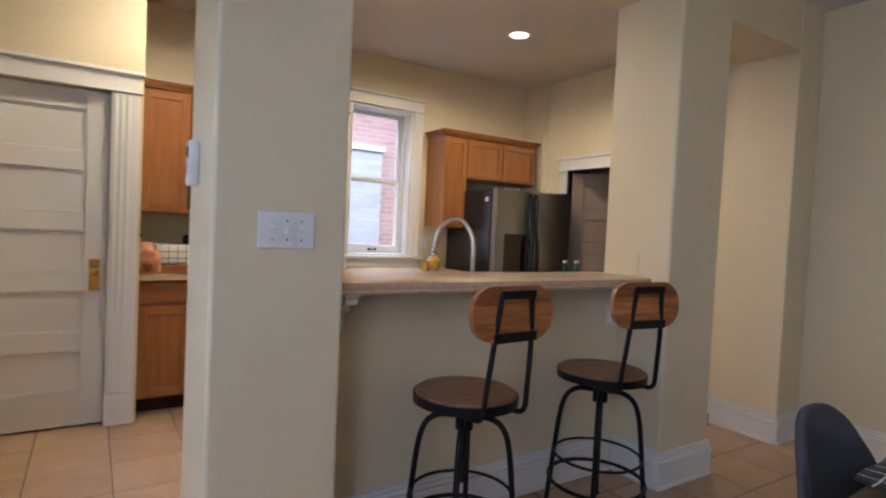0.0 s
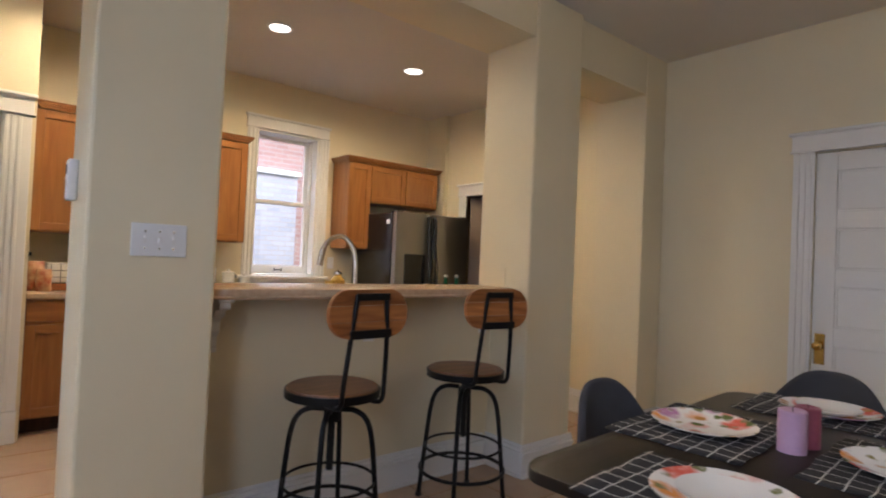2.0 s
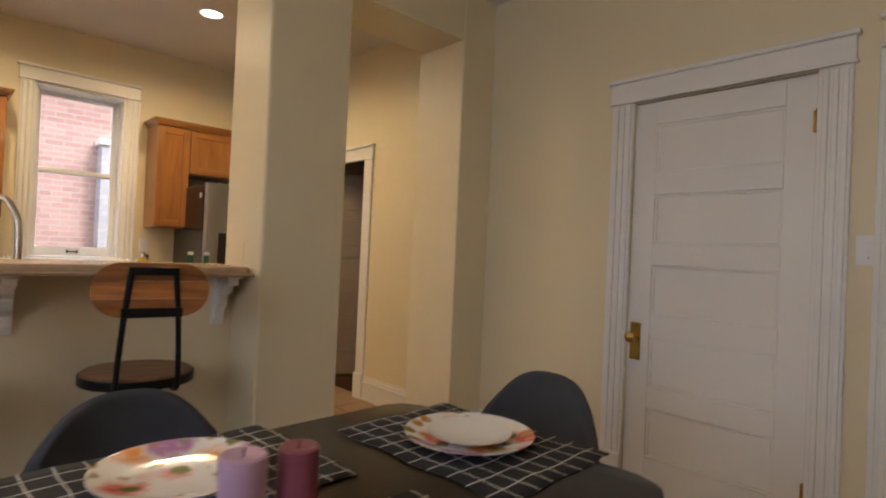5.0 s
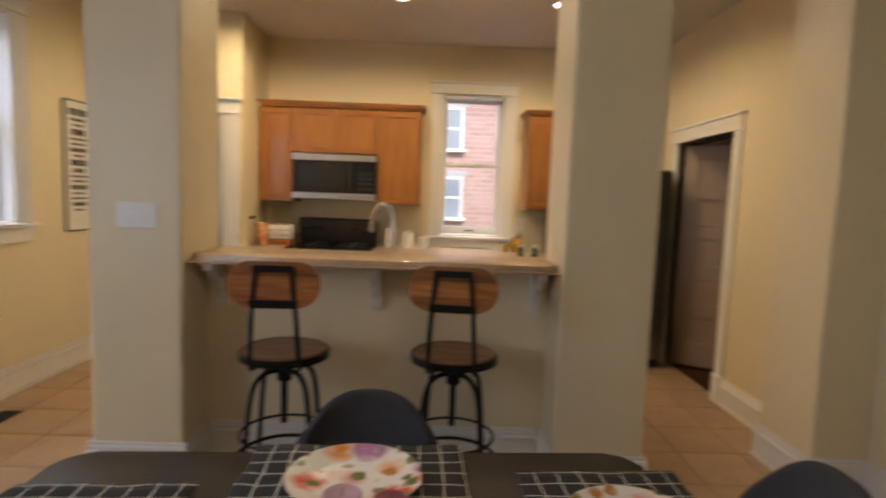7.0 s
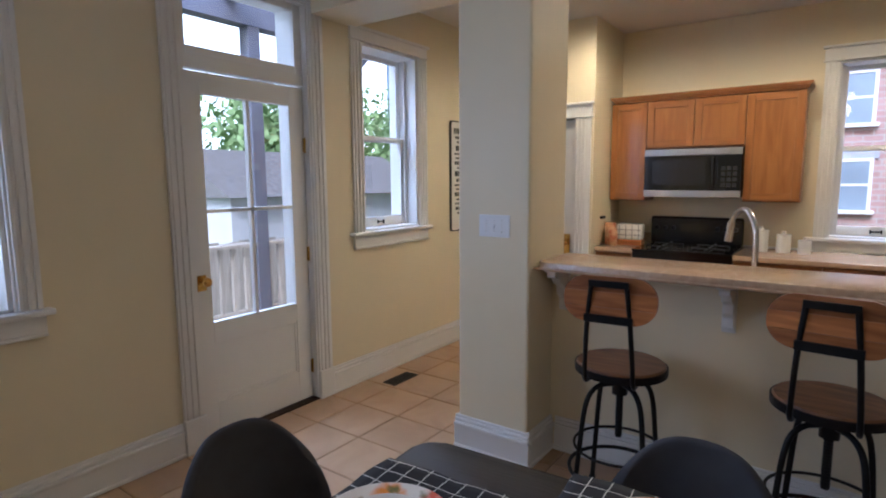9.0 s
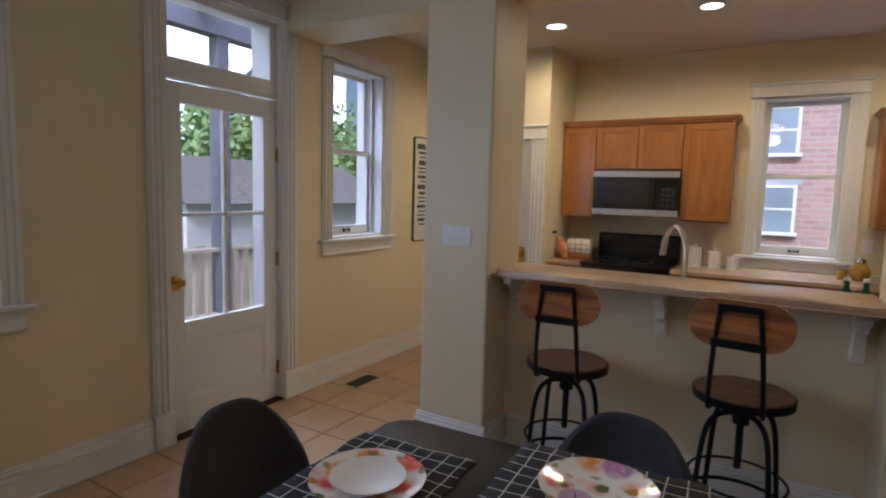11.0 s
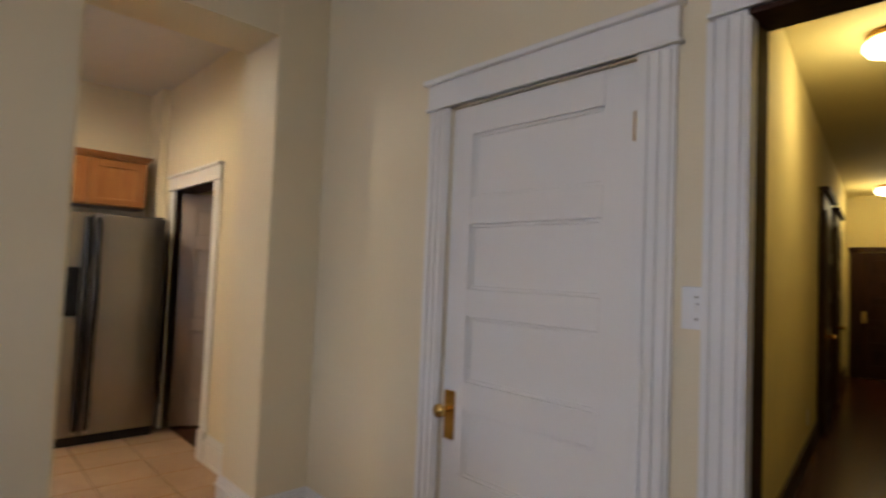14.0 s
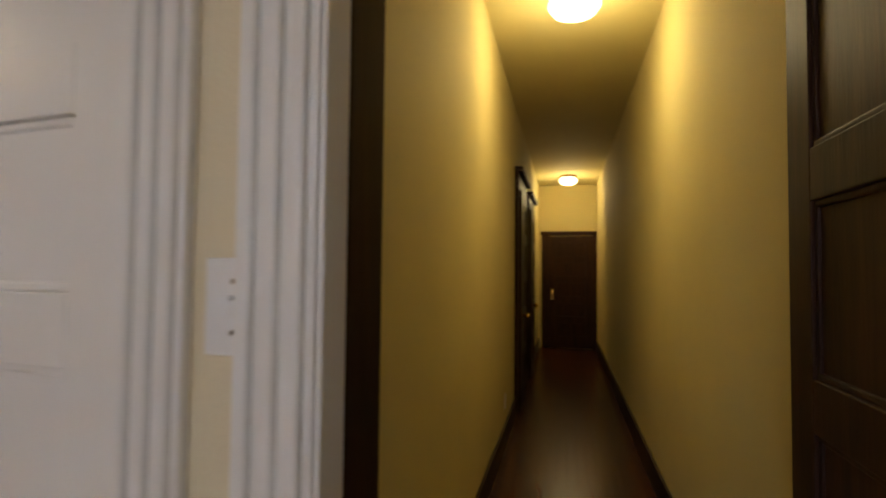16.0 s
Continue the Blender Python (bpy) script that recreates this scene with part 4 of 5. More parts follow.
def snack_bag(m, w, h):
    bm = bmesh.new()
    rows = []
    for i in range(7):
        z = h * i / 6
        fat = 0.045 * math.sin(math.pi * min(1, (i + 0.4) / 6.4)) ** 0.6 + 0.002
        rows.append([bm.verts.new((w / 2 * math.cos(a) * (1 + 0.05 * math.sin(i * 2 + a)), fat * math.sin(a), z)) for a in [2 * math.pi * k / 14 for k in range(14)]])
    for a, b in zip(rows, rows[1:]):
        for k in range(14):
            bm.faces.new((a[k], a[(k + 1) % 14], b[(k + 1) % 14], b[k]))
    bm.faces.new(rows[0][::-1])
    bm.faces.new(rows[-1])
    ob = tagged(part("snack_bag", bm, M_SNACK, None, "", True), "crumpled red and orange foil snack bag", "snack bag", "snack bags on the worktop")
    ob.matrix_world = m


snack_bag(pose(-0.41, 2.45, 0.912, 0, 0, 10), 0.10, 0.20)
snack_bag(pose(-0.37, 2.38, 0.912, 0, 0, -15), 0.09, 0.15)

# microwave, stove, refrigerator
mw = thing("microwave", pose(-0.14, 2.475, 1.345), "stainless over-the-range microwave with black glass door", "microwave")
part("body", boxes((0, 0.75, 0.03, 0.36, 0, 0.40), bevel=0.004), M_BLACK, mw)
part("top_band", boxes((0, 0.75, 0, 0.03, 0.345, 0.40), bevel=0.004), M_STEEL, mw, "brushed steel top band")
part("bottom_band", boxes((0, 0.75, 0, 0.03, 0.0, 0.055), bevel=0.004), M_STEEL, mw, "brushed steel bottom band")
part("door", boxes((0, 0.57, 0.004, 0.03, 0.055, 0.345), bevel=0.004), M_BLACKGLASS, mw)
part("window", boxes((0.06, 0.49, 0.001, 0.005, 0.10, 0.31), bevel=0.002), M_BLACK, mw)
kp = part("control_panel", boxes((0.572, 0.75, 0.004, 0.03, 0.055, 0.345), bevel=0.003), M_BLACKGLASS, mw)
for r in range(4):
    for c in range(3):
        part("button", boxes((0.605 + c * 0.042, 0.635 + c * 0.042, 0.002, 0.005, 0.085 + r * 0.045, 0.115 + r * 0.045)), M_HOUSING, kp)
part("handle", tube(bmesh.new(), arc([(0.545, 0.004, 0.075), (0.545, -0.03, 0.11), (0.545, -0.03, 0.30), (0.545, 0.004, 0.335)], 5), 0.010), M_BLACK, mw, smooth=True)

st = thing("stove", pose(-0.143, 2.19, 0), "black freestanding gas stove with a control panel", "stove")
part("body", boxes((0, 0.758, 0.03, 0.655, 0.02, 0.905), bevel=0.004), M_BLACK, st)
part("oven_door", boxes((0.01, 0.748, 0, 0.03, 0.20, 0.78), bevel=0.006), M_BLACKGLASS, st)
part("oven_handle", tube(bmesh.new(), [(0.06, 0.0, 0.74), (0.06, -0.04, 0.74), (0.70, -0.04, 0.74), (0.70, 0.0, 0.74)], 0.011), M_STEEL, st, smooth=True)
part("drawer", boxes((0.01, 0.748, 0.002, 0.03, 0.03, 0.19), bevel=0.006), M_BLACK, st)
part("cooktop", boxes((0, 0.758, 0.0, 0.655, 0.905, 0.918), bevel=0.003), M_BLACKGLASS, st)
part("backguard", boxes((0, 0.758, 0.585, 0.655, 0.918, 1.16), bevel=0.018), M_BLACK, st)
part("display", boxes((0.25, 0.51, 0.582, 0.586, 1.03, 1.10)), M_BLACKGLASS, st)
for x in (0.06, 0.13, 0.20, 0.56, 0.63, 0.70):
    bm = lathe(bmesh.new(), [(0, 0), (0.02, 0), (0.017, 0.02), (0, 0.02)], 16)
    bmesh.ops.rotate(bm, cent=(0, 0, 0), matrix=Matrix.Rotation(radians(90), 3, "X"), verts=bm.verts)
    bmesh.ops.translate(bm, vec=(x, 0.586, 1.06), verts=bm.verts)
    part("knob", bm, M_HOUSING, st, smooth=True)
for x in (0.20, 0.56):
    for y in (0.17, 0.43):
        bm = bmesh.new()
        for k in range(4):
            a = k * math.pi / 2
            tube(bm, [(x + 0.03 * math.cos(a), y + 0.03 * math.sin(a), 0.935), (x + 0.12 * math.cos(a), y + 0.12 * math.sin(a), 0.935), (x + 0.12 * math.cos(a), y + 0.12 * math.sin(a), 0.916)], 0.006, 6)
        part("burner_grate", bm, M_HOUSING, st)

fr = thing("refrigerator", pose(2.235, 2.04, 0), "side-by-side stainless refrigerator with black sides", "refrigerator")
part("body", boxes((0, 0.90, 0.075, 0.775, 0.03, 1.665), bevel=0.008), M_BLACK, fr)
part("kick_plate", boxes((0.01, 0.89, 0.05, 0.075, 0.0, 0.07)), M_HOUSING, fr)
fd = part("freezer_door", boxes((0, 0.40, 0, 0.07, 0.075, 1.675), bevel=0.012), M_DARKSTEEL, fr, smooth=True)
rd = part("fridge_door", boxes((0.41, 0.90, 0, 0.07, 0.075, 1.675), bevel=0.012), M_DARKSTEEL, fr, smooth=True)
part("dispenser", boxes((0.10, 0.345, -0.006, 0.004, 0.93, 1.28), bevel=0.008), M_BLACKGLASS, fd, "black water dispenser recess")
part("handle", tube(bmesh.new(), arc([(0.372, 0.0, 0.12), (0.372, -0.022, 0.20), (0.372, -0.03, 0.75), (0.372, -0.062, 0.95), (0.372, -0.066, 1.15), (0.372, -0.03, 1.35), (0.372, -0.022, 1.58), (0.372, 0.0, 1.64)], 5), 0.020, 10), M_BLACK, fd, smooth=True)
part("handle", tube(bmesh.new(), arc([(0.440, 0.0, 0.12), (0.440, -0.022, 0.20), (0.440, -0.03, 0.75), (0.440, -0.062, 0.95), (0.440, -0.066, 1.15), (0.440, -0.03, 1.35), (0.440, -0.022, 1.58), (0.440, 0.0, 1.64)], 5), 0.020, 10), M_BLACK, rd, smooth=True)
for x in (0.05, 0.85):
    part("hinge_cover", boxes((x - 0.04, x + 0.04, 0.02, 0.12, 1.665, 1.687), bevel=0.006), M_HOUSING, fr)
part("sticker", boxes((-0.001, 0.0, 0.12, 0.17, 1.56, 1.60)), M_PLASTIC, fr, "small white sticker")


def downlight(x, y):
    ob = thing("ceiling_downlight", pose(x, y, CEIL), "round white recessed ceiling downlight, lit", "ceiling light", "kitchen downlights")
    part("trim_ring", lathe(bmesh.new(), [(0.070, -0.001), (0.092, -0.001), (0.092, -0.006), (0.080, -0.010), (0.070, -0.004)], 32), M_TRIM, ob, smooth=True)
    part("diffuser", lathe(bmesh.new(), [(0, -0.004), (0.071, -0.003)], 32), M_BULB, ob)


for lx, ly in DOWNLIGHTS:
    downlight(lx, ly)
# Two hall lamps, plus an added unseen fixture for the dining fill.
for lx, ly in HALL_LAMPS + [DINING_FILL]:
    ob = thing("flush_ceiling_lamp", pose(lx, ly, CEIL), "glowing opal glass flush ceiling lamp; the dining one is an unseen addition", "ceiling light", "flush ceiling lamps")
    part("collar", lathe(bmesh.new(), [(0, -0.001), (0.11, -0.001), (0.12, -0.02), (0.115, -0.035), (0, -0.035)], 32), M_BRASS, ob, smooth=True)
    g = part("globe", lathe(bmesh.new(), [(0.10, -0.035), (0.135, -0.06), (0.14, -0.09), (0.115, -0.125), (0.06, -0.148), (0, -0.155)], 32), M_GLOBE, ob, smooth=True)
    g.visible_shadow = False


# ---- switches, sensor, sign, vent ----
def switch_plate(m, gangs, label):
    w = 0.085 + 0.048 * (gangs - 1)
    ob = thing("light_switch", m, label, "light switch")
    part("plate", boxes((-w / 2, w / 2, -0.006, 0, -0.058, 0.058), bevel=0.003), M_PLASTIC, ob)
    for k in range(gangs):
        x = (k - (gangs - 1) / 2) * 0.046
        part("toggle", boxes((x - 0.0045, x + 0.0045, -0.018, -0.005, -0.002 + 0.010 * (-1) ** k, 0.010 + 0.004 * (-1) ** k), bevel=0.001), M_PLASTIC, ob)
        part("slot", boxes((x - 0.006, x + 0.006, -0.0066, -0.0055, -0.013, 0.013)), M_TRIM, ob)
        for z in (-0.030, 0.030):
            part("screw", boxes((x - 0.003, x + 0.003, -0.0072, -0.0055, z - 0.003, z + 0.003)), M_CHROME, ob)
    return ob


switch_plate(pose(-0.20, 0.0, 1.263), 3, "white triple light switch plate on the column")
switch_plate(pose(RIGHT, -1.975, 1.275, 0, 0, -90), 1, "white single light switch plate beside the hall opening")
in_hall(switch_plate(pose(3.95, HY1, 1.25), 1, "ivory light switch plate on the hall wall"))
ob = thing("wall_outlet", HALL @ pose(6.95, HY1, 0.33), "white outlet plate low on the hall wall", "outlet")
part("plate", boxes((-0.035, 0.035, -0.006, 0, -0.058, 0.058), bevel=0.003), M_PLASTIC, ob)
ob = thing("wall_outlet", pose(2.0, BACK, 1.16), "cream outlet plate on the backsplash", "outlet")
part("plate", boxes((-0.035, 0.035, -0.006, 0, -0.058, 0.058), bevel=0.003), M_PLASTIC, ob)
ob = thing("wall_outlet", pose(1.76, 0.21, 1.15, 0, 0, -90), "cream outlet plate on the column side", "outlet")
part("plate", boxes((-0.035, 0.035, -0.006, 0, -0.058, 0.058), bevel=0.003), M_WALL, ob)
ms = thing("thermostat", pose(-0.425, 0.27, 1.47, 0, 0, -90), "white plastic wall remote in its holder", "remote")
part("housing", boxes((-0.032, 0.032, -0.034, 0, -0.075, 0.075), bevel=0.008), M_PLASTIC, ms, smooth=True)
part("screen", boxes((-0.020, 0.020, -0.0352, -0.033, 0.02, 0.055), bevel=0.001), M_HOUSING, ms)
part("buttons", boxes((-0.018, 0.018, -0.0356, -0.033, -0.035, -0.005), bevel=0.001), M_PORCELAIN, ms)
lk = thing("door_latch", pose(-0.465, 2.38, 1.16), "small dark metal latch on the pantry side", "latch")
part("plate", boxes((0, 0.02, -0.06, 0.03, -0.012, 0.012), bevel=0.002), M_BLACKMETAL, lk)

sg = thing("wall_sign", pose(LEFT, 1.76, 1.53, 0, 0, 90), "tall white framed sign with rows of dark lettering", "sign")
bm = prism(bmesh.new(), rounded(-0.155, 0.155, -0.495, 0.495, 0.03), 0, 0.018)
bmesh.ops.rotate(bm, cent=(0, 0, 0), matrix=Matrix.Rotation(radians(90), 3, "X"), verts=bm.verts)
part("frame", bm, M_INK, sg, "thin black rounded frame")
bm = prism(bmesh.new(), rounded(-0.143, 0.143, -0.483, 0.483, 0.024), 0.012, 0.0195)
bmesh.ops.rotate(bm, cent=(0, 0, 0), matrix=Matrix.Rotation(radians(90), 3, "X"), verts=bm.verts)
part("board", bm, M_PORCELAIN, sg)
rng = random.Random(4)
z = 0.43
for h, w in ((0.05, 0.22), (0.022, 0.18), (0.018, 0.12), (0.045, 0.16), (0.016, 0.20), (0.016, 0.17), (0.03, 0.2), (0.016, 0.12), (0.045, 0.19), (0.03, 0.14), (0.016, 0.2), (0.016, 0.16), (0.035, 0.2), (0.016, 0.15), (0.016, 0.19), (0.03, 0.17), (0.016, 0.12)):
    x = -w / 2
    while x < w / 2:
        b = min(w / 2, x + rng.uniform(0.02, 0.06))
        part("lettering", boxes((x, b - 0.006, -0.0205, -0.019, z - h, z)), M_INK, sg)
        x = b
    z -= h + 0.021

vt = thing("floor_vent", pose(-1.375, 0.62, 0.0), "dark bronze slotted floor register", "floor vent")
part("frame", boxes((-0.06, 0.06, -0.14, 0.14, -0.004, 0.004), bevel=0.002), M_HOUSING, vt)
for k in range(12):
    part("slat", boxes((-0.048, 0.048, -0.125 + k * 0.022, -0.117 + k * 0.022, 0.004, 0.0065)), M_BLACKMETAL, vt)


# ---- stools ----
def bar_stool(m):
    ob = thing("bar_stool", m, "black iron bar stool with wooden seat and backrest", "bar stool", "stools at the bar")
    s = part("seat", lathe(bmesh.new(), [(0, 0.651), (0.190, 0.651), (0.194, 0.656), (0.194, 0.678), (0.188, 0.686), (0, 0.689)], 40), M_SEAT, ob, "round brown plank seat", smooth=True)
    part("seat_rim", lathe(bmesh.new(), [(0.192, 0.644), (0.200, 0.644), (0.201, 0.676), (0.195, 0.678)], 40), M_BLACKMETAL, s, smooth=True)
    part("seat_plate", lathe(bmesh.new(), [(0, 0.626), (0.10, 0.626), (0.10, 0.634), (0.192, 0.644), (0.192, 0.650), (0, 0.650)], 28), M_BLACKMETAL, ob, smooth=True)
    part("screw", lathe(bmesh.new(), [(0, 0.33), (0.014, 0.33)] + [(0.014 + 0.003 * (k % 2), 0.335 + k * 0.006) for k in range(46)] + [(0.014, 0.626), (0, 0.626)], 12), M_BLACKMETAL, ob)
    part("hub", lathe(bmesh.new(), [(0.017, 0.535), (0.034, 0.535), (0.034, 0.585), (0.017, 0.585)], 20), M_BLACKMETAL, ob, smooth=True)
    for k in range(4):
        a = radians(45 + 90 * k)
        c, sn = math.cos(a), math.sin(a)
        pts = arc([(r * c, r * sn, z) for r, z in ((0.030, 0.585), (0.10, 0.582), (0.150, 0.545), (0.176, 0.46), (0.196, 0.28), (0.222, 0.012))], 5)
        leg = part("leg", tube(bmesh.new(), pts, 0.0115, 10), M_BLACKMETAL, ob, smooth=True)
        part("foot", lathe(bmesh.new(), [(0, 0), (0.016, 0), (0.016, 0.018), (0, 0.018)], 12, (0.222 * c, 0.222 * sn, 0)), M_HOUSING, leg)
    part("foot_ring", tube(bmesh.new(), circle(0.216, 0.17, 40), 0.009, 8, True), M_BLACKMETAL, ob, smooth=True)
    part("upper_ring", tube(bmesh.new(), circle(0.196, 0.285, 40), 0.0065, 8, True), M_BLACKMETAL, ob, smooth=True)
    for s in (-1, 1):
        pts = arc([(s * 0.092, -0.05, 0.638), (s * 0.098, -0.17, 0.638), (s * 0.100, -0.212, 0.660), (s * 0.098, -0.222, 0.73), (s * 0.088, -0.240, 0.90), (s * 0.070, -0.252, 1.085)], 5)
        part("back_post", tube(bmesh.new(), pts, 0.010, 10), M_BLACKMETAL, ob, smooth=True)
    part("back_bar", boxes((-0.080, 0.080, -0.264, -0.254, 1.066, 1.094), bevel=0.002), M_BLACKMETAL, ob)
    part("back_bar", boxes((-0.098, 0.098, -0.258, -0.248, 0.916, 0.950), bevel=0.002), M_BLACKMETAL, ob)
    for k in range(3):
        y0, y1 = (-0.092 + k * 0.0615, -0.0318 + k * 0.0615)
        outline = []
        full = rounded(-0.168, 0.168, -0.092, 0.092, 0.085, 10)
        keep = [(x, min(max(y, y0), y1)) for x, y in full if y0 - 1e-6 <= y <= y1 + 1e-6]
        edge = []
        for yy in (y0, y1):
            dy = max(0.0, abs(yy) - 0.007)
            edge.append((0.083 + math.sqrt(max(0.0, 0.085 ** 2 - dy ** 2)), yy))
        keep += [(x * s, y) for x, y in edge for s in (-1, 1)]
        cy = (y0 + y1) / 2
        keep.sort(key=lambda p: math.atan2((p[1] - cy) * 5, p[0]))
        last = None
        for p in keep:
            if last is None or (abs(p[0] - last[0]) + abs(p[1] - last[1])) > 0.0015:
                outline.append(p)
                last = p
        bm = prism(bmesh.new(), [(x * 1.12, y * 1.04) for x, y in outline], 0, 0.022)
        bmesh.ops.transform(bm, matrix=Matrix.Translation((0, -0.222, 1.012)) @ Matrix.Rotation(radians(86), 4, "X"), verts=bm.verts)
        part("back_board", bm, M_PINE, ob, "knotty orange-brown pine backrest board")
    return ob


bar_stool(pose(0.490, -0.055, 0.0, 0, 0, 4))
bar_stool(pose(1.268, -0.035, 0.0, 0, 0, -6))


# ---- dining table and chairs ----
TX0, TX1, TY0, TY1, TZ = -0.68, 0.68, -0.38, 0.38, 0.765
tb = thing("dining_table", pose(1.01, -1.61, 0.015, 0, 0, 3), "dark espresso wooden dining table with rounded corners", "table")
part("tabletop", prism(bmesh.new(), rounded(TX0, TX1, TY0, TY1, 0.07), 0.722, 0.75, 0.006), M_TABLE, tb, smooth=True)
part("apron", boxes((TX0 + 0.12, TX1 - 0.12, TY0 + 0.10, TY0 + 0.12, 0.65, 0.721), (TX0 + 0.12, TX1 - 0.12, TY1 - 0.12, TY1 - 0.10, 0.65, 0.721), (TX0 + 0.12, TX0 + 0.14, TY0 + 0.12, TY1 - 0.12, 0.65, 0.721), (TX1 - 0.14, TX1 - 0.12, TY0 + 0.12, TY1 - 0.12, 0.65, 0.721)), M_TABLE, tb)
for x in (TX0 + 0.13, TX1 - 0.13):
    for y in (TY0 + 0.11, TY1 - 0.11):
        part("leg", lathe(bmesh.new(), [(0, 0), (0.018, 0), (0.030, 0.721), (0, 0.721)], 16, (x, y, 0)), M_TABLE, tb, smooth=True)


def dining_chair(m, label):
    """A moulded shell with a rounded back on thin black legs; the sitter looks along +y."""
    ob = thing("dining_chair", m, label, "chair", "chairs round the table")
    line = arc([(0.20, 0.425), (0.14, 0.435), (0.0, 0.43), (-0.12, 0.435), (-0.185, 0.48), (-0.215, 0.60), (-0.235, 0.73), (-0.245, 0.825)], 3)
    bm = bmesh.new()
    rows = []
    n = len(line)
    for i, (y, z) in enumerate([(p[0], p[1]) for p in [Vector((q[0], q[1], 0)) for q in line]]):
        t = i / (n - 1)
        half = 0.215 + 0.025 * math.sin(math.pi * min(1, t * 1.3))
        top = max(0.0, (t - 0.5) / 0.5)
        half *= 1 - 0.16 * top ** 2
        if t < 0.12:
            half *= 0.82 + 0.18 * t / 0.12
        row = []
        for j in range(-6, 7):
            u = j / 6
            lift = 0.055 * abs(u) ** 2.4 * (1 - min(1, t / 0.9)) + 0.02 * abs(u) ** 3 * (1 if t < 0.5 else 0)
            wrap = 0.085 * abs(u) ** 2.2 * min(1, max(0, (t - 0.35) / 0.4))
            row.append(bm.verts.new((u * half, y + wrap, z + lift - 0.17 * top ** 1.5 * abs(u) ** 3.2)))
        rows.append(row)
    for a, b in zip(rows, rows[1:]):
        for k in range(12):
            bm.faces.new((a[k], a[k + 1], b[k + 1], b[k]))
    sh = part("shell", bm, M_FABRIC, ob, "dark grey fabric covered shell", smooth=True)
    so = sh.modifiers.new("thickness", "SOLIDIFY")
    so.thickness, so.offset = 0.026, 0.0
    sb = sh.modifiers.new("round", "SUBSURF")
    sb.levels = sb.render_levels = 1
    for sx in (-1, 1):
        for sy in (-1, 1):
            part("leg", tube(bmesh.new(), [(sx * 0.12, sy * 0.11, 0.418), (sx * 0.165, sy * 0.155, 0.21), (sx * 0.205, sy * 0.195, 0.0)], 0.011, 10), M_BLACKMETAL, ob, smooth=True)
    part("underframe", tube(bmesh.new(), [(-0.12, -0.11, 0.410), (0.12, -0.11, 0.410), (0.12, 0.11, 0.410), (-0.12, 0.11, 0.410)], 0.009, 8, True), M_BLACKMETAL, ob)
    return ob


LABEL = "dark grey upholstered shell chair with black metal legs"
dining_chair(pose(0.995, -1.285, 0, 0, 0, 180) @ Matrix.Diagonal((1.12, 1.10, 1.03, 1)), LABEL)
dining_chair(pose(0.20, -1.64, 0, 0, 0, -90) @ Matrix.Diagonal((1.12, 1.10, 1.03, 1)), LABEL)
dining_chair(pose(1.76, -1.44, 0, 0, 0, 90) @ Matrix.Diagonal((1.12, 1.10, 1.03, 1)), LABEL)
dining_chair(pose(1.30, -1.96, 0, 0, 0, 0) @ Matrix.Diagonal((1.12, 1.10, 1.03, 1)), LABEL)


def placemat(m, w=0.50, d=0.37):
    bm = bmesh.new()
    nx, ny = 18, 12
    rng = random.Random(int(abs(m.translation.x * 977 + m.translation.y * 313)))
    ph = rng.uniform(0, 6)
    grid = [[bm.verts.new((w * (i / nx - 0.5) + 0.003 * math.sin(j * 1.1 + ph), d * (j / ny - 0.5) + 0.004 * math.sin(i * 0.9 + ph), 0.0022 + 0.0018 * math.sin(i * 0.8 + ph) * math.sin(j * 0.9 + ph))) for j in range(ny + 1)] for i in range(nx + 1)]
    for i in range(nx):
        for j in range(ny):
            bm.faces.new((grid[i][j], grid[i + 1][j], grid[i + 1][j + 1], grid[i][j + 1]))
    ob = tagged(part("placemat", bm, M_CLOTH, None, "", True), "black cloth placemat with white window-pane lines", "placemat", "placemats on the table")
    so = ob.modifiers.new("thickness", "SOLIDIFY")
    so.thickness = 0.0016
    ob.matrix_world = m


def plate(m, r=0.146, deep=False):
    prof = [(0, 0.004), (r * 0.60, 0.004), (r * 0.66, 0.006), (r * 0.97, 0.020), (r, 0.021), (r * 0.99, 0.018), (r * 0.66, 0.002), (r * 0.58, 0.0), (0, 0.0)]
    ob = tagged(part("dinner_plate", lathe(bmesh.new(), prof, 56), M_FLORAL, None, "", True), "white china dinner plate painted with bright flowers", "plate", "dinner plates on the table")
    ob.matrix_world = m


def small_plate(m, r=0.096):
    prof = [(0, 0.004), (r * 0.62, 0.004), (r * 0.97, 0.017), (r, 0.018), (r * 0.98, 0.015), (r * 0.62, 0.0), (0, 0.0)]
    ob = tagged(part("side_plate", lathe(bmesh.new(), prof, 48), M_PORCELAIN, None, "", True), "plain white side plate on a dinner plate", "plate", "side plates on the table")
    ob.matrix_world = m


SETS = [(1.0, -1.385, 0, False), (1.06, -1.86, 0, False), (0.50, -1.66, 90, True), (1.56, -1.55, 90, True)]
for x, y, a, small in SETS:
    placemat(pose(x, y, TZ + 0.001, 0, 0, a + 3))
    plate(pose(x, y, TZ + 0.006, 0, 0, a * 1.7 + x * 200))
    if small:
        small_plate(pose(x, y, TZ + 0.012))


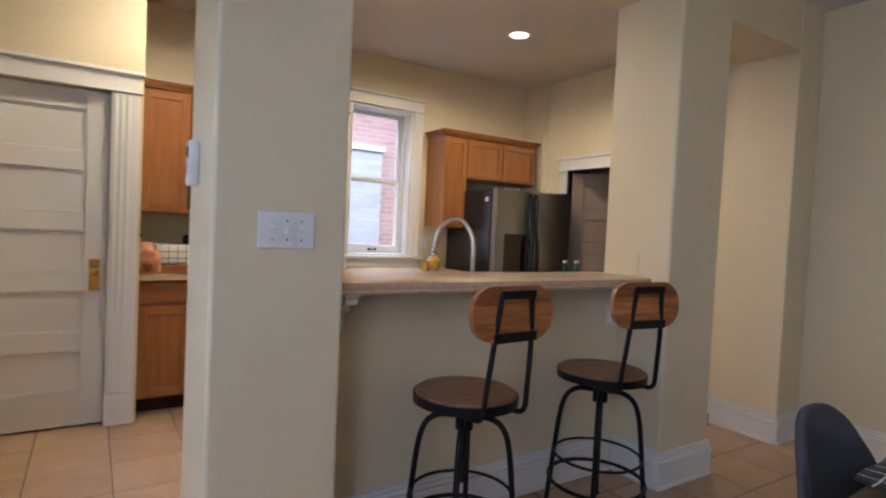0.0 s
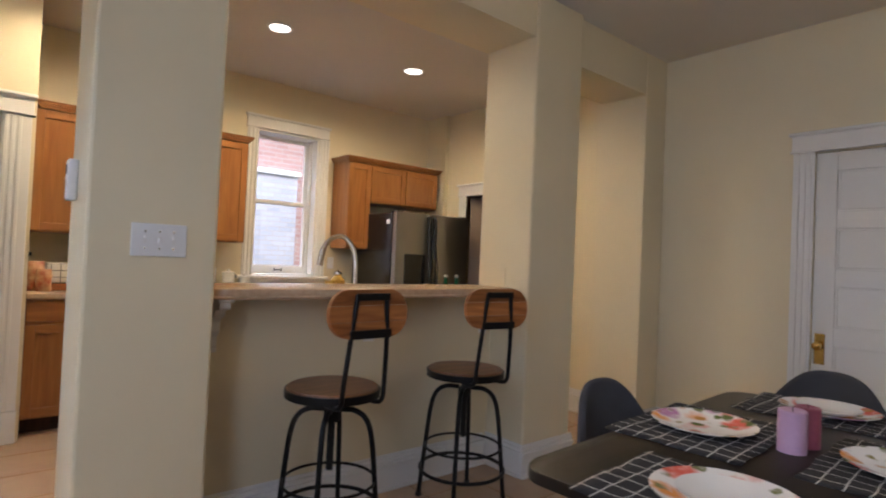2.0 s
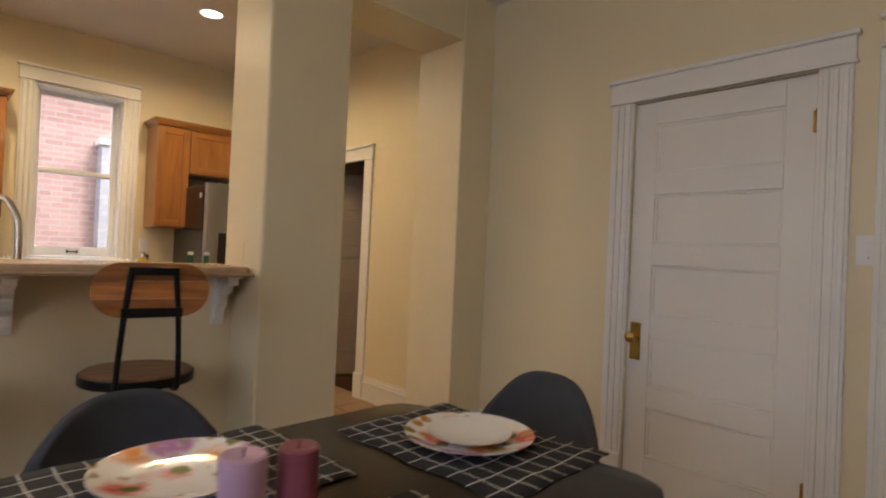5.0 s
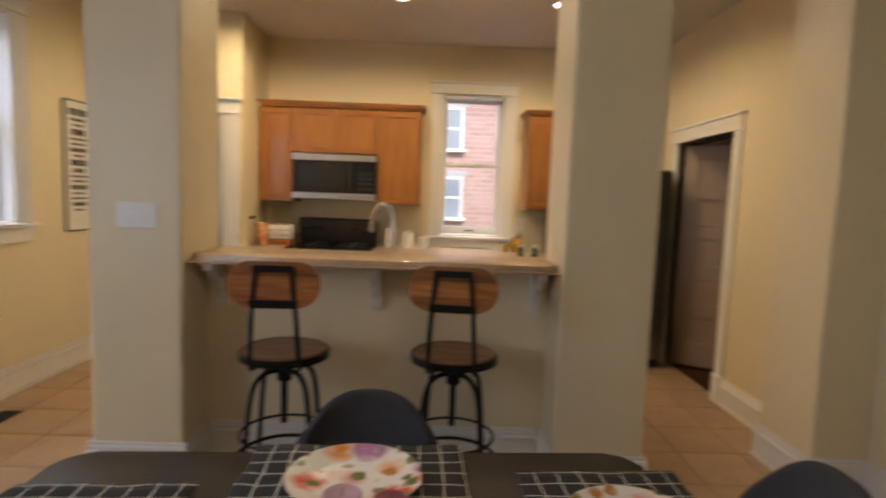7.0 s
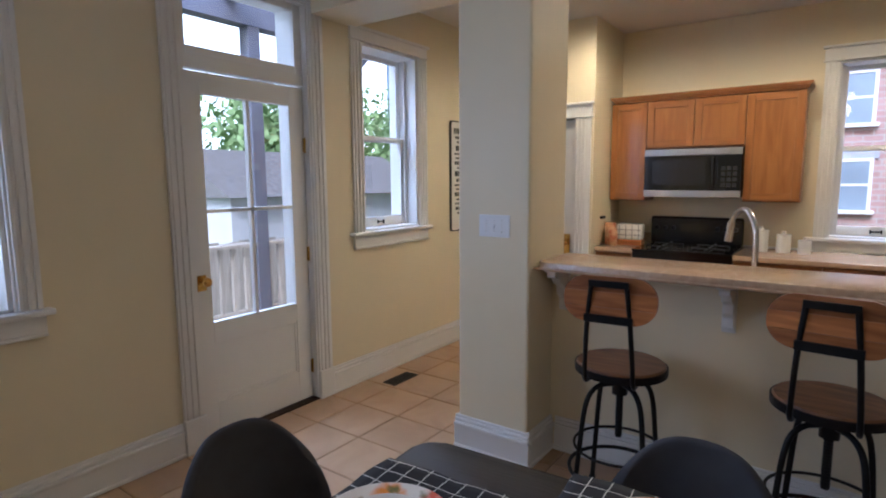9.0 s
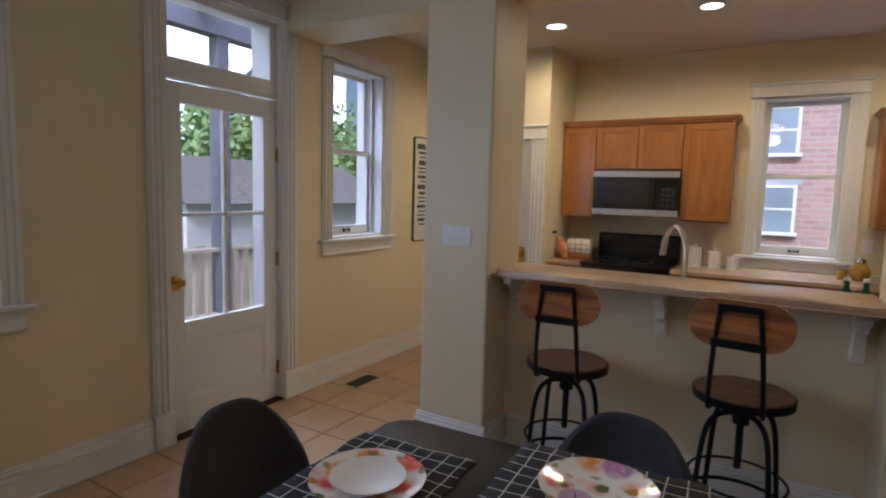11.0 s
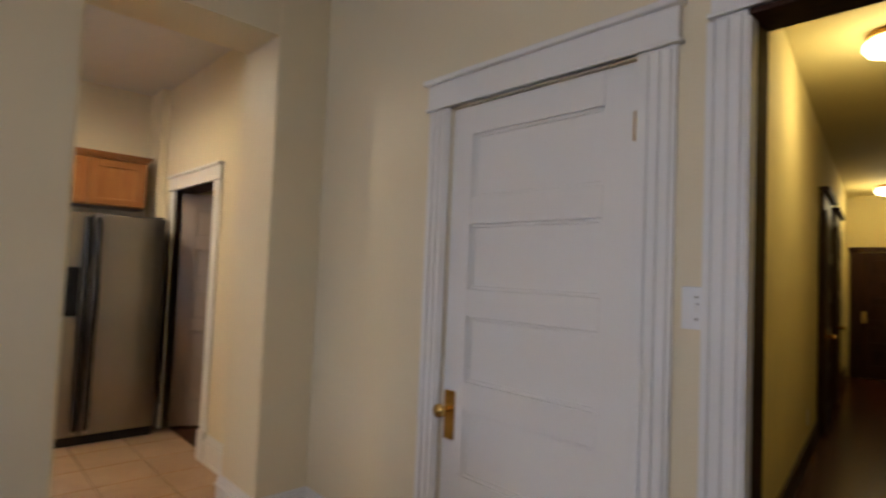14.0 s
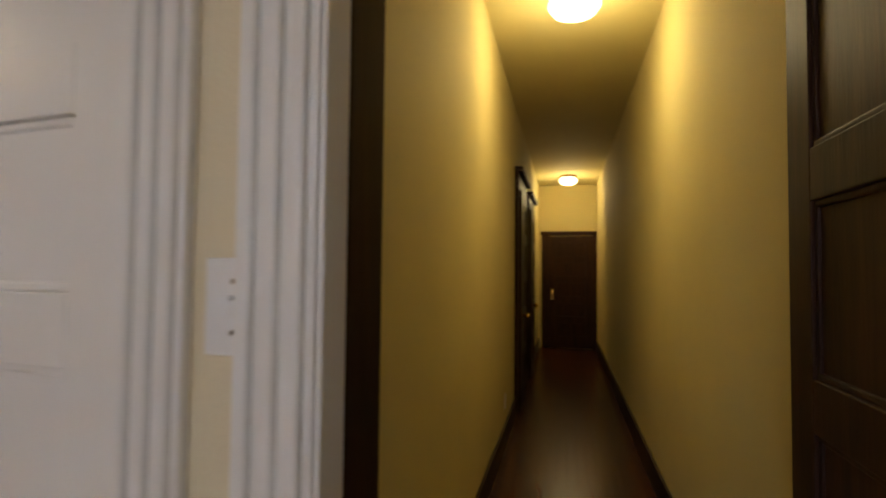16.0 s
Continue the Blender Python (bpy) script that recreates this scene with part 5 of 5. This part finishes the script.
def candle(m, r, h, mat, label):
    ob = thing("pillar_candle", m, label, "candle", "candles on the table")
    part("wax", lathe(bmesh.new(), [(0, 0), (r, 0), (r, h - 0.003), (r - 0.004, h), (r * 0.6, h - 0.004), (0, h - 0.006)], 32), mat, ob, smooth=True)
    part("wick", tube(bmesh.new(), [(0, 0, h - 0.006), (0.001, 0, h + 0.008)], 0.0012, 6), M_INK, ob)


candle(pose(1.01, -1.615, TZ + 0.001), 0.035, 0.112, M_CANDLE_L, "pale lilac pillar candle on the dining table")
candle(pose(1.095, -1.625, TZ + 0.001), 0.032, 0.110, M_CANDLE_D, "plum red pillar candle on the dining table")

# ---- outside ----
setting("backdrop", boxes((-80, -79.5, -90, 90, -2, 45)), M_SKY, "pale overcast sky in the distance", "backdrop")
setting("ground", boxes((-150, 150, -150, 150, -1.3, -1.2)), M_GRASS, "lawn and yards around the house", "ground")
nh = tagged(new("brick_house"), "red brick neighbouring house with white windows", "house")
part("wall", boxes((-3.0, 9.0, 6.4, 9.0, -1.2, 8.0)), M_BRICK, nh)
part("roof", boxes((-3.3, 9.3, 6.1, 9.3, 8.0, 8.3)), M_ROOF, nh)
for x, z in ((1.38, 1.08), (1.36, 2.18), (4.6, 1.08), (4.6, 2.18), (-0.6, 1.08), (-0.6, 2.18), (6.6, 1.08), (6.6, 2.18)):
    w = part("window", boxes((x - 0.22, x - 0.18, 6.37, 6.42, z, z + 0.66), (x + 0.18, x + 0.22, 6.37, 6.42, z, z + 0.66), (x - 0.18, x + 0.18, 6.37, 6.42, z + 0.62, z + 0.66), (x - 0.18, x + 0.18, 6.375, 6.42, z + 0.31, z + 0.34)), M_TRIM, nh)
    part("pane", boxes((x - 0.18, x + 0.18, 6.38, 6.395, z, z + 0.62)), M_FARPANE, w)
    part("sill", boxes((x - 0.26, x + 0.26, 6.32, 6.42, z - 0.05, z), bevel=0.006), M_TRIM, w)
    part("lintel", boxes((x - 0.27, x + 0.27, 6.38, 6.42, z + 0.66, z + 0.76)), M_GREYBRICK, w)
ch = part("chimney", boxes((2.28, 3.1, 6.12, 6.4, -1.2, 2.46)), M_GREYBRICK, nh, "grey painted brick chimney base")
part("cap", boxes((2.24, 3.14, 6.08, 6.4, 2.46, 2.54), bevel=0.01), M_TRIM, ch)

dk = thing("porch_deck", pose(0, 0, 0), "weathered wooden porch deck with railing", "deck")
for k in range(16):
    part("board", boxes((-4.0 + k * 0.132, -3.874 + k * 0.132, -3.2, 3.4, -0.10, -0.06)), M_DECK, dk)
part("joists", boxes((-4.0, -1.92, -3.2, -3.1, -1.2, -0.10), (-4.0, -1.92, 3.3, 3.4, -1.2, -0.10)), M_DECK, dk)
rl = thing("porch_railing", pose(0, 0, 0), "weathered wooden railing with slim balusters", "railing")
part("top_rail", boxes((-3.98, -3.84, -3.2, 3.4, 0.80, 0.84), bevel=0.005), M_DECK, rl)
part("bottom_rail", boxes((-3.94, -3.88, -3.2, 3.4, 0.06, 0.12), bevel=0.004), M_DECK, rl)
for k in range(44):
    y = -3.1 + k * 0.148
    part("baluster", boxes((-3.93, -3.89, y, y + 0.04, 0.12, 0.80)), M_DECK, rl)
for y in (-1.6, 1.25, 2.24):
    pp = thing("porch_post", pose(-3.91, y, -0.06), "square violet-grey painted porch post", "post")
    part("shaft", boxes((-0.075, 0.075, -0.075, 0.075, 0, 3.16), bevel=0.006), M_POST, pp)
    part("brace", tube(bmesh.new(), [(0, 0.07, 2.5), (0, 0.75, 3.15)], 0.07, 4), M_POST, pp)
pr = thing("porch_roof", pose(0, 0, 0), "violet-grey painted porch roof edge", "roof")
part("beam", boxes((-4.0, -3.82, -3.2, 3.4, 3.10, 3.30)), M_POST, pr)
part("rafter", boxes((-4.1, -1.92, -1.15, -1.0, 3.30, 3.44), (-4.1, -1.92, 0.9, 1.05, 3.30, 3.44)), M_POST, pr)
ga = thing("garage", pose(-11.5, 7.6, -1.2), "white sided garage with a grey roof", "garage")
part("wall", boxes((-2, 2, -3, 4, 0, 2.4)), M_SIDING, ga)
bm = bmesh.new()
prism(bm, [(-2.3, 2.35), (2.3, 2.35), (0, 3.5)], -3.2, 4.2)
bmesh.ops.rotate(bm, cent=(0, 0, 0), matrix=Matrix(((1, 0, 0), (0, 0, 1), (0, 1, 0))), verts=bm.verts)
part("roof", bm, M_ROOF, ga)
part("garage_door", boxes((2.0, 2.03, -1.2, 1.4, 0, 2.0)), M_TRIM, ga)
fe = thing("yard_fence", pose(0, 0, -1.2), "weathered board fence across the yard", "fence")
for k in range(60):
    part("board", boxes((-7.5, -7.47, -6 + k * 0.2, -5.81 + k * 0.2, 0, 1.6 + 0.02 * (k % 3))), M_DECK, fe)


def tree(x, y, height, spread, seed):
    rng = random.Random(seed)
    ob = thing("tree", pose(x, y, -1.2), "leafy green spring tree beyond the yard", "tree", "trees beyond the yard")
    bm = tube(bmesh.new(), arc([(0, 0, 0), (0.1, 0.05, height * 0.3), (0.0, 0.1, height * 0.6), (0.1, 0, height * 0.85)], 4), 0.16, 8)
    tips = []
    for k in range(9):
        a, z = rng.uniform(0, 6.28), height * rng.uniform(0.35, 0.8)
        r = spread * rng.uniform(0.5, 0.9)
        tip = (r * math.cos(a), r * math.sin(a), z + rng.uniform(0.5, 1.5))
        tube(bm, arc([(0.05, 0.05, z - 0.6), (tip[0] * 0.5, tip[1] * 0.5, z), tip], 3), 0.05, 6)
        tips.append(tip)
    part("trunk", bm, M_BARK, ob, smooth=True)
    verts, faces = [], []
    for k in range(2600):
        c = Vector(rng.choice(tips)) * rng.uniform(0.7, 1.1)
        p = c + Vector((rng.gauss(0, spread * 0.28), rng.gauss(0, spread * 0.28), rng.gauss(0, spread * 0.26)))
        u = Vector((rng.uniform(-1, 1), rng.uniform(-1, 1), rng.uniform(-1, 1))).normalized() * rng.uniform(0.10, 0.22)
        w = u.orthogonal().normalized() * u.length * 0.6
        i = len(verts)
        verts += [p - u, p + w, p + u, p - w]
        faces.append((i, i + 1, i + 2, i + 3))
    me = bpy.data.meshes.new("crown")
    me.from_pydata(verts, [], faces)
    me.materials.append(M_LEAF)
    cr = new("crown", me)
    cr.parent = ob


for k, (x, y, h, s) in enumerate(((-19, 12.0, 6.5, 2.8), (-21, 16.5, 7.0, 3.0), (-18, 20.5, 6.5, 2.8), (-20, 25.5, 7, 3.0), (-16, 29, 6.5, 2.8), (-24, 8.5, 7, 3.0), (-15, 23, 5.0, 2.2))):
    tree(x, y, h, s, 40 + k)

# ---- floor pieces ----
PITCH, GAP = 0.355, 0.007
tile_mesh = bpy.data.meshes.new("tile")
bm = box(bmesh.new(), -(PITCH - GAP) / 2, (PITCH - GAP) / 2, -(PITCH - GAP) / 2, (PITCH - GAP) / 2, -0.010, 0.0)
bmesh.ops.bevel(bm, geom=[e for e in bm.edges if all(v.co.z > -0.001 for v in e.verts)], offset=0.004, segments=1, affect="EDGES")
bm.to_mesh(tile_mesh)
bm.free()
M_TILE_V = wood("tan_floor_tile_varied", (0.50, 0.335, 0.20), (0.40, 0.255, 0.145), 0.30, (1.0, 1.3, 1.0), 3.2, 0.14)
tile_mesh.materials.append(M_TILE_V)
floor_holder = tagged(new("tile_floor"), "tan ceramic floor tiles with brown grout", "floor", kind="structure")
for i in range(15):
    for j in range(21):
        x, y = -1.50 + PITCH * i, REAR + 0.06 + PITCH * j
        if x > 3.30 or y > BACK + 0.1:
            continue
        ob = new("tile", tile_mesh)
        ob.parent = floor_holder
        ob.location = (x, y, random.uniform(-0.0008, 0.0004))
        ob.rotation_euler = (0, 0, random.choice((0, math.pi / 2, math.pi, -math.pi / 2)))
board_holder = tagged(new("hall_floor"), "dark red-brown hardwood strip floor", "floor", kind="structure")
BW = (HY1 - HY0) / 15
for k in range(15):
    x = 3.36
    while x < HX1:
        e = min(HX1, x + random.uniform(1.0, 2.4))
        bm = box(bmesh.new(), x + 0.0008, e - 0.0008, HY0 + k * BW + 0.0007, HY0 + (k + 1) * BW - 0.0007, -0.012, random.uniform(-0.0004, 0.0006))
        part("floor_board", bm, M_HALLFLOOR, board_holder)
        x = e
in_hall(board_holder)
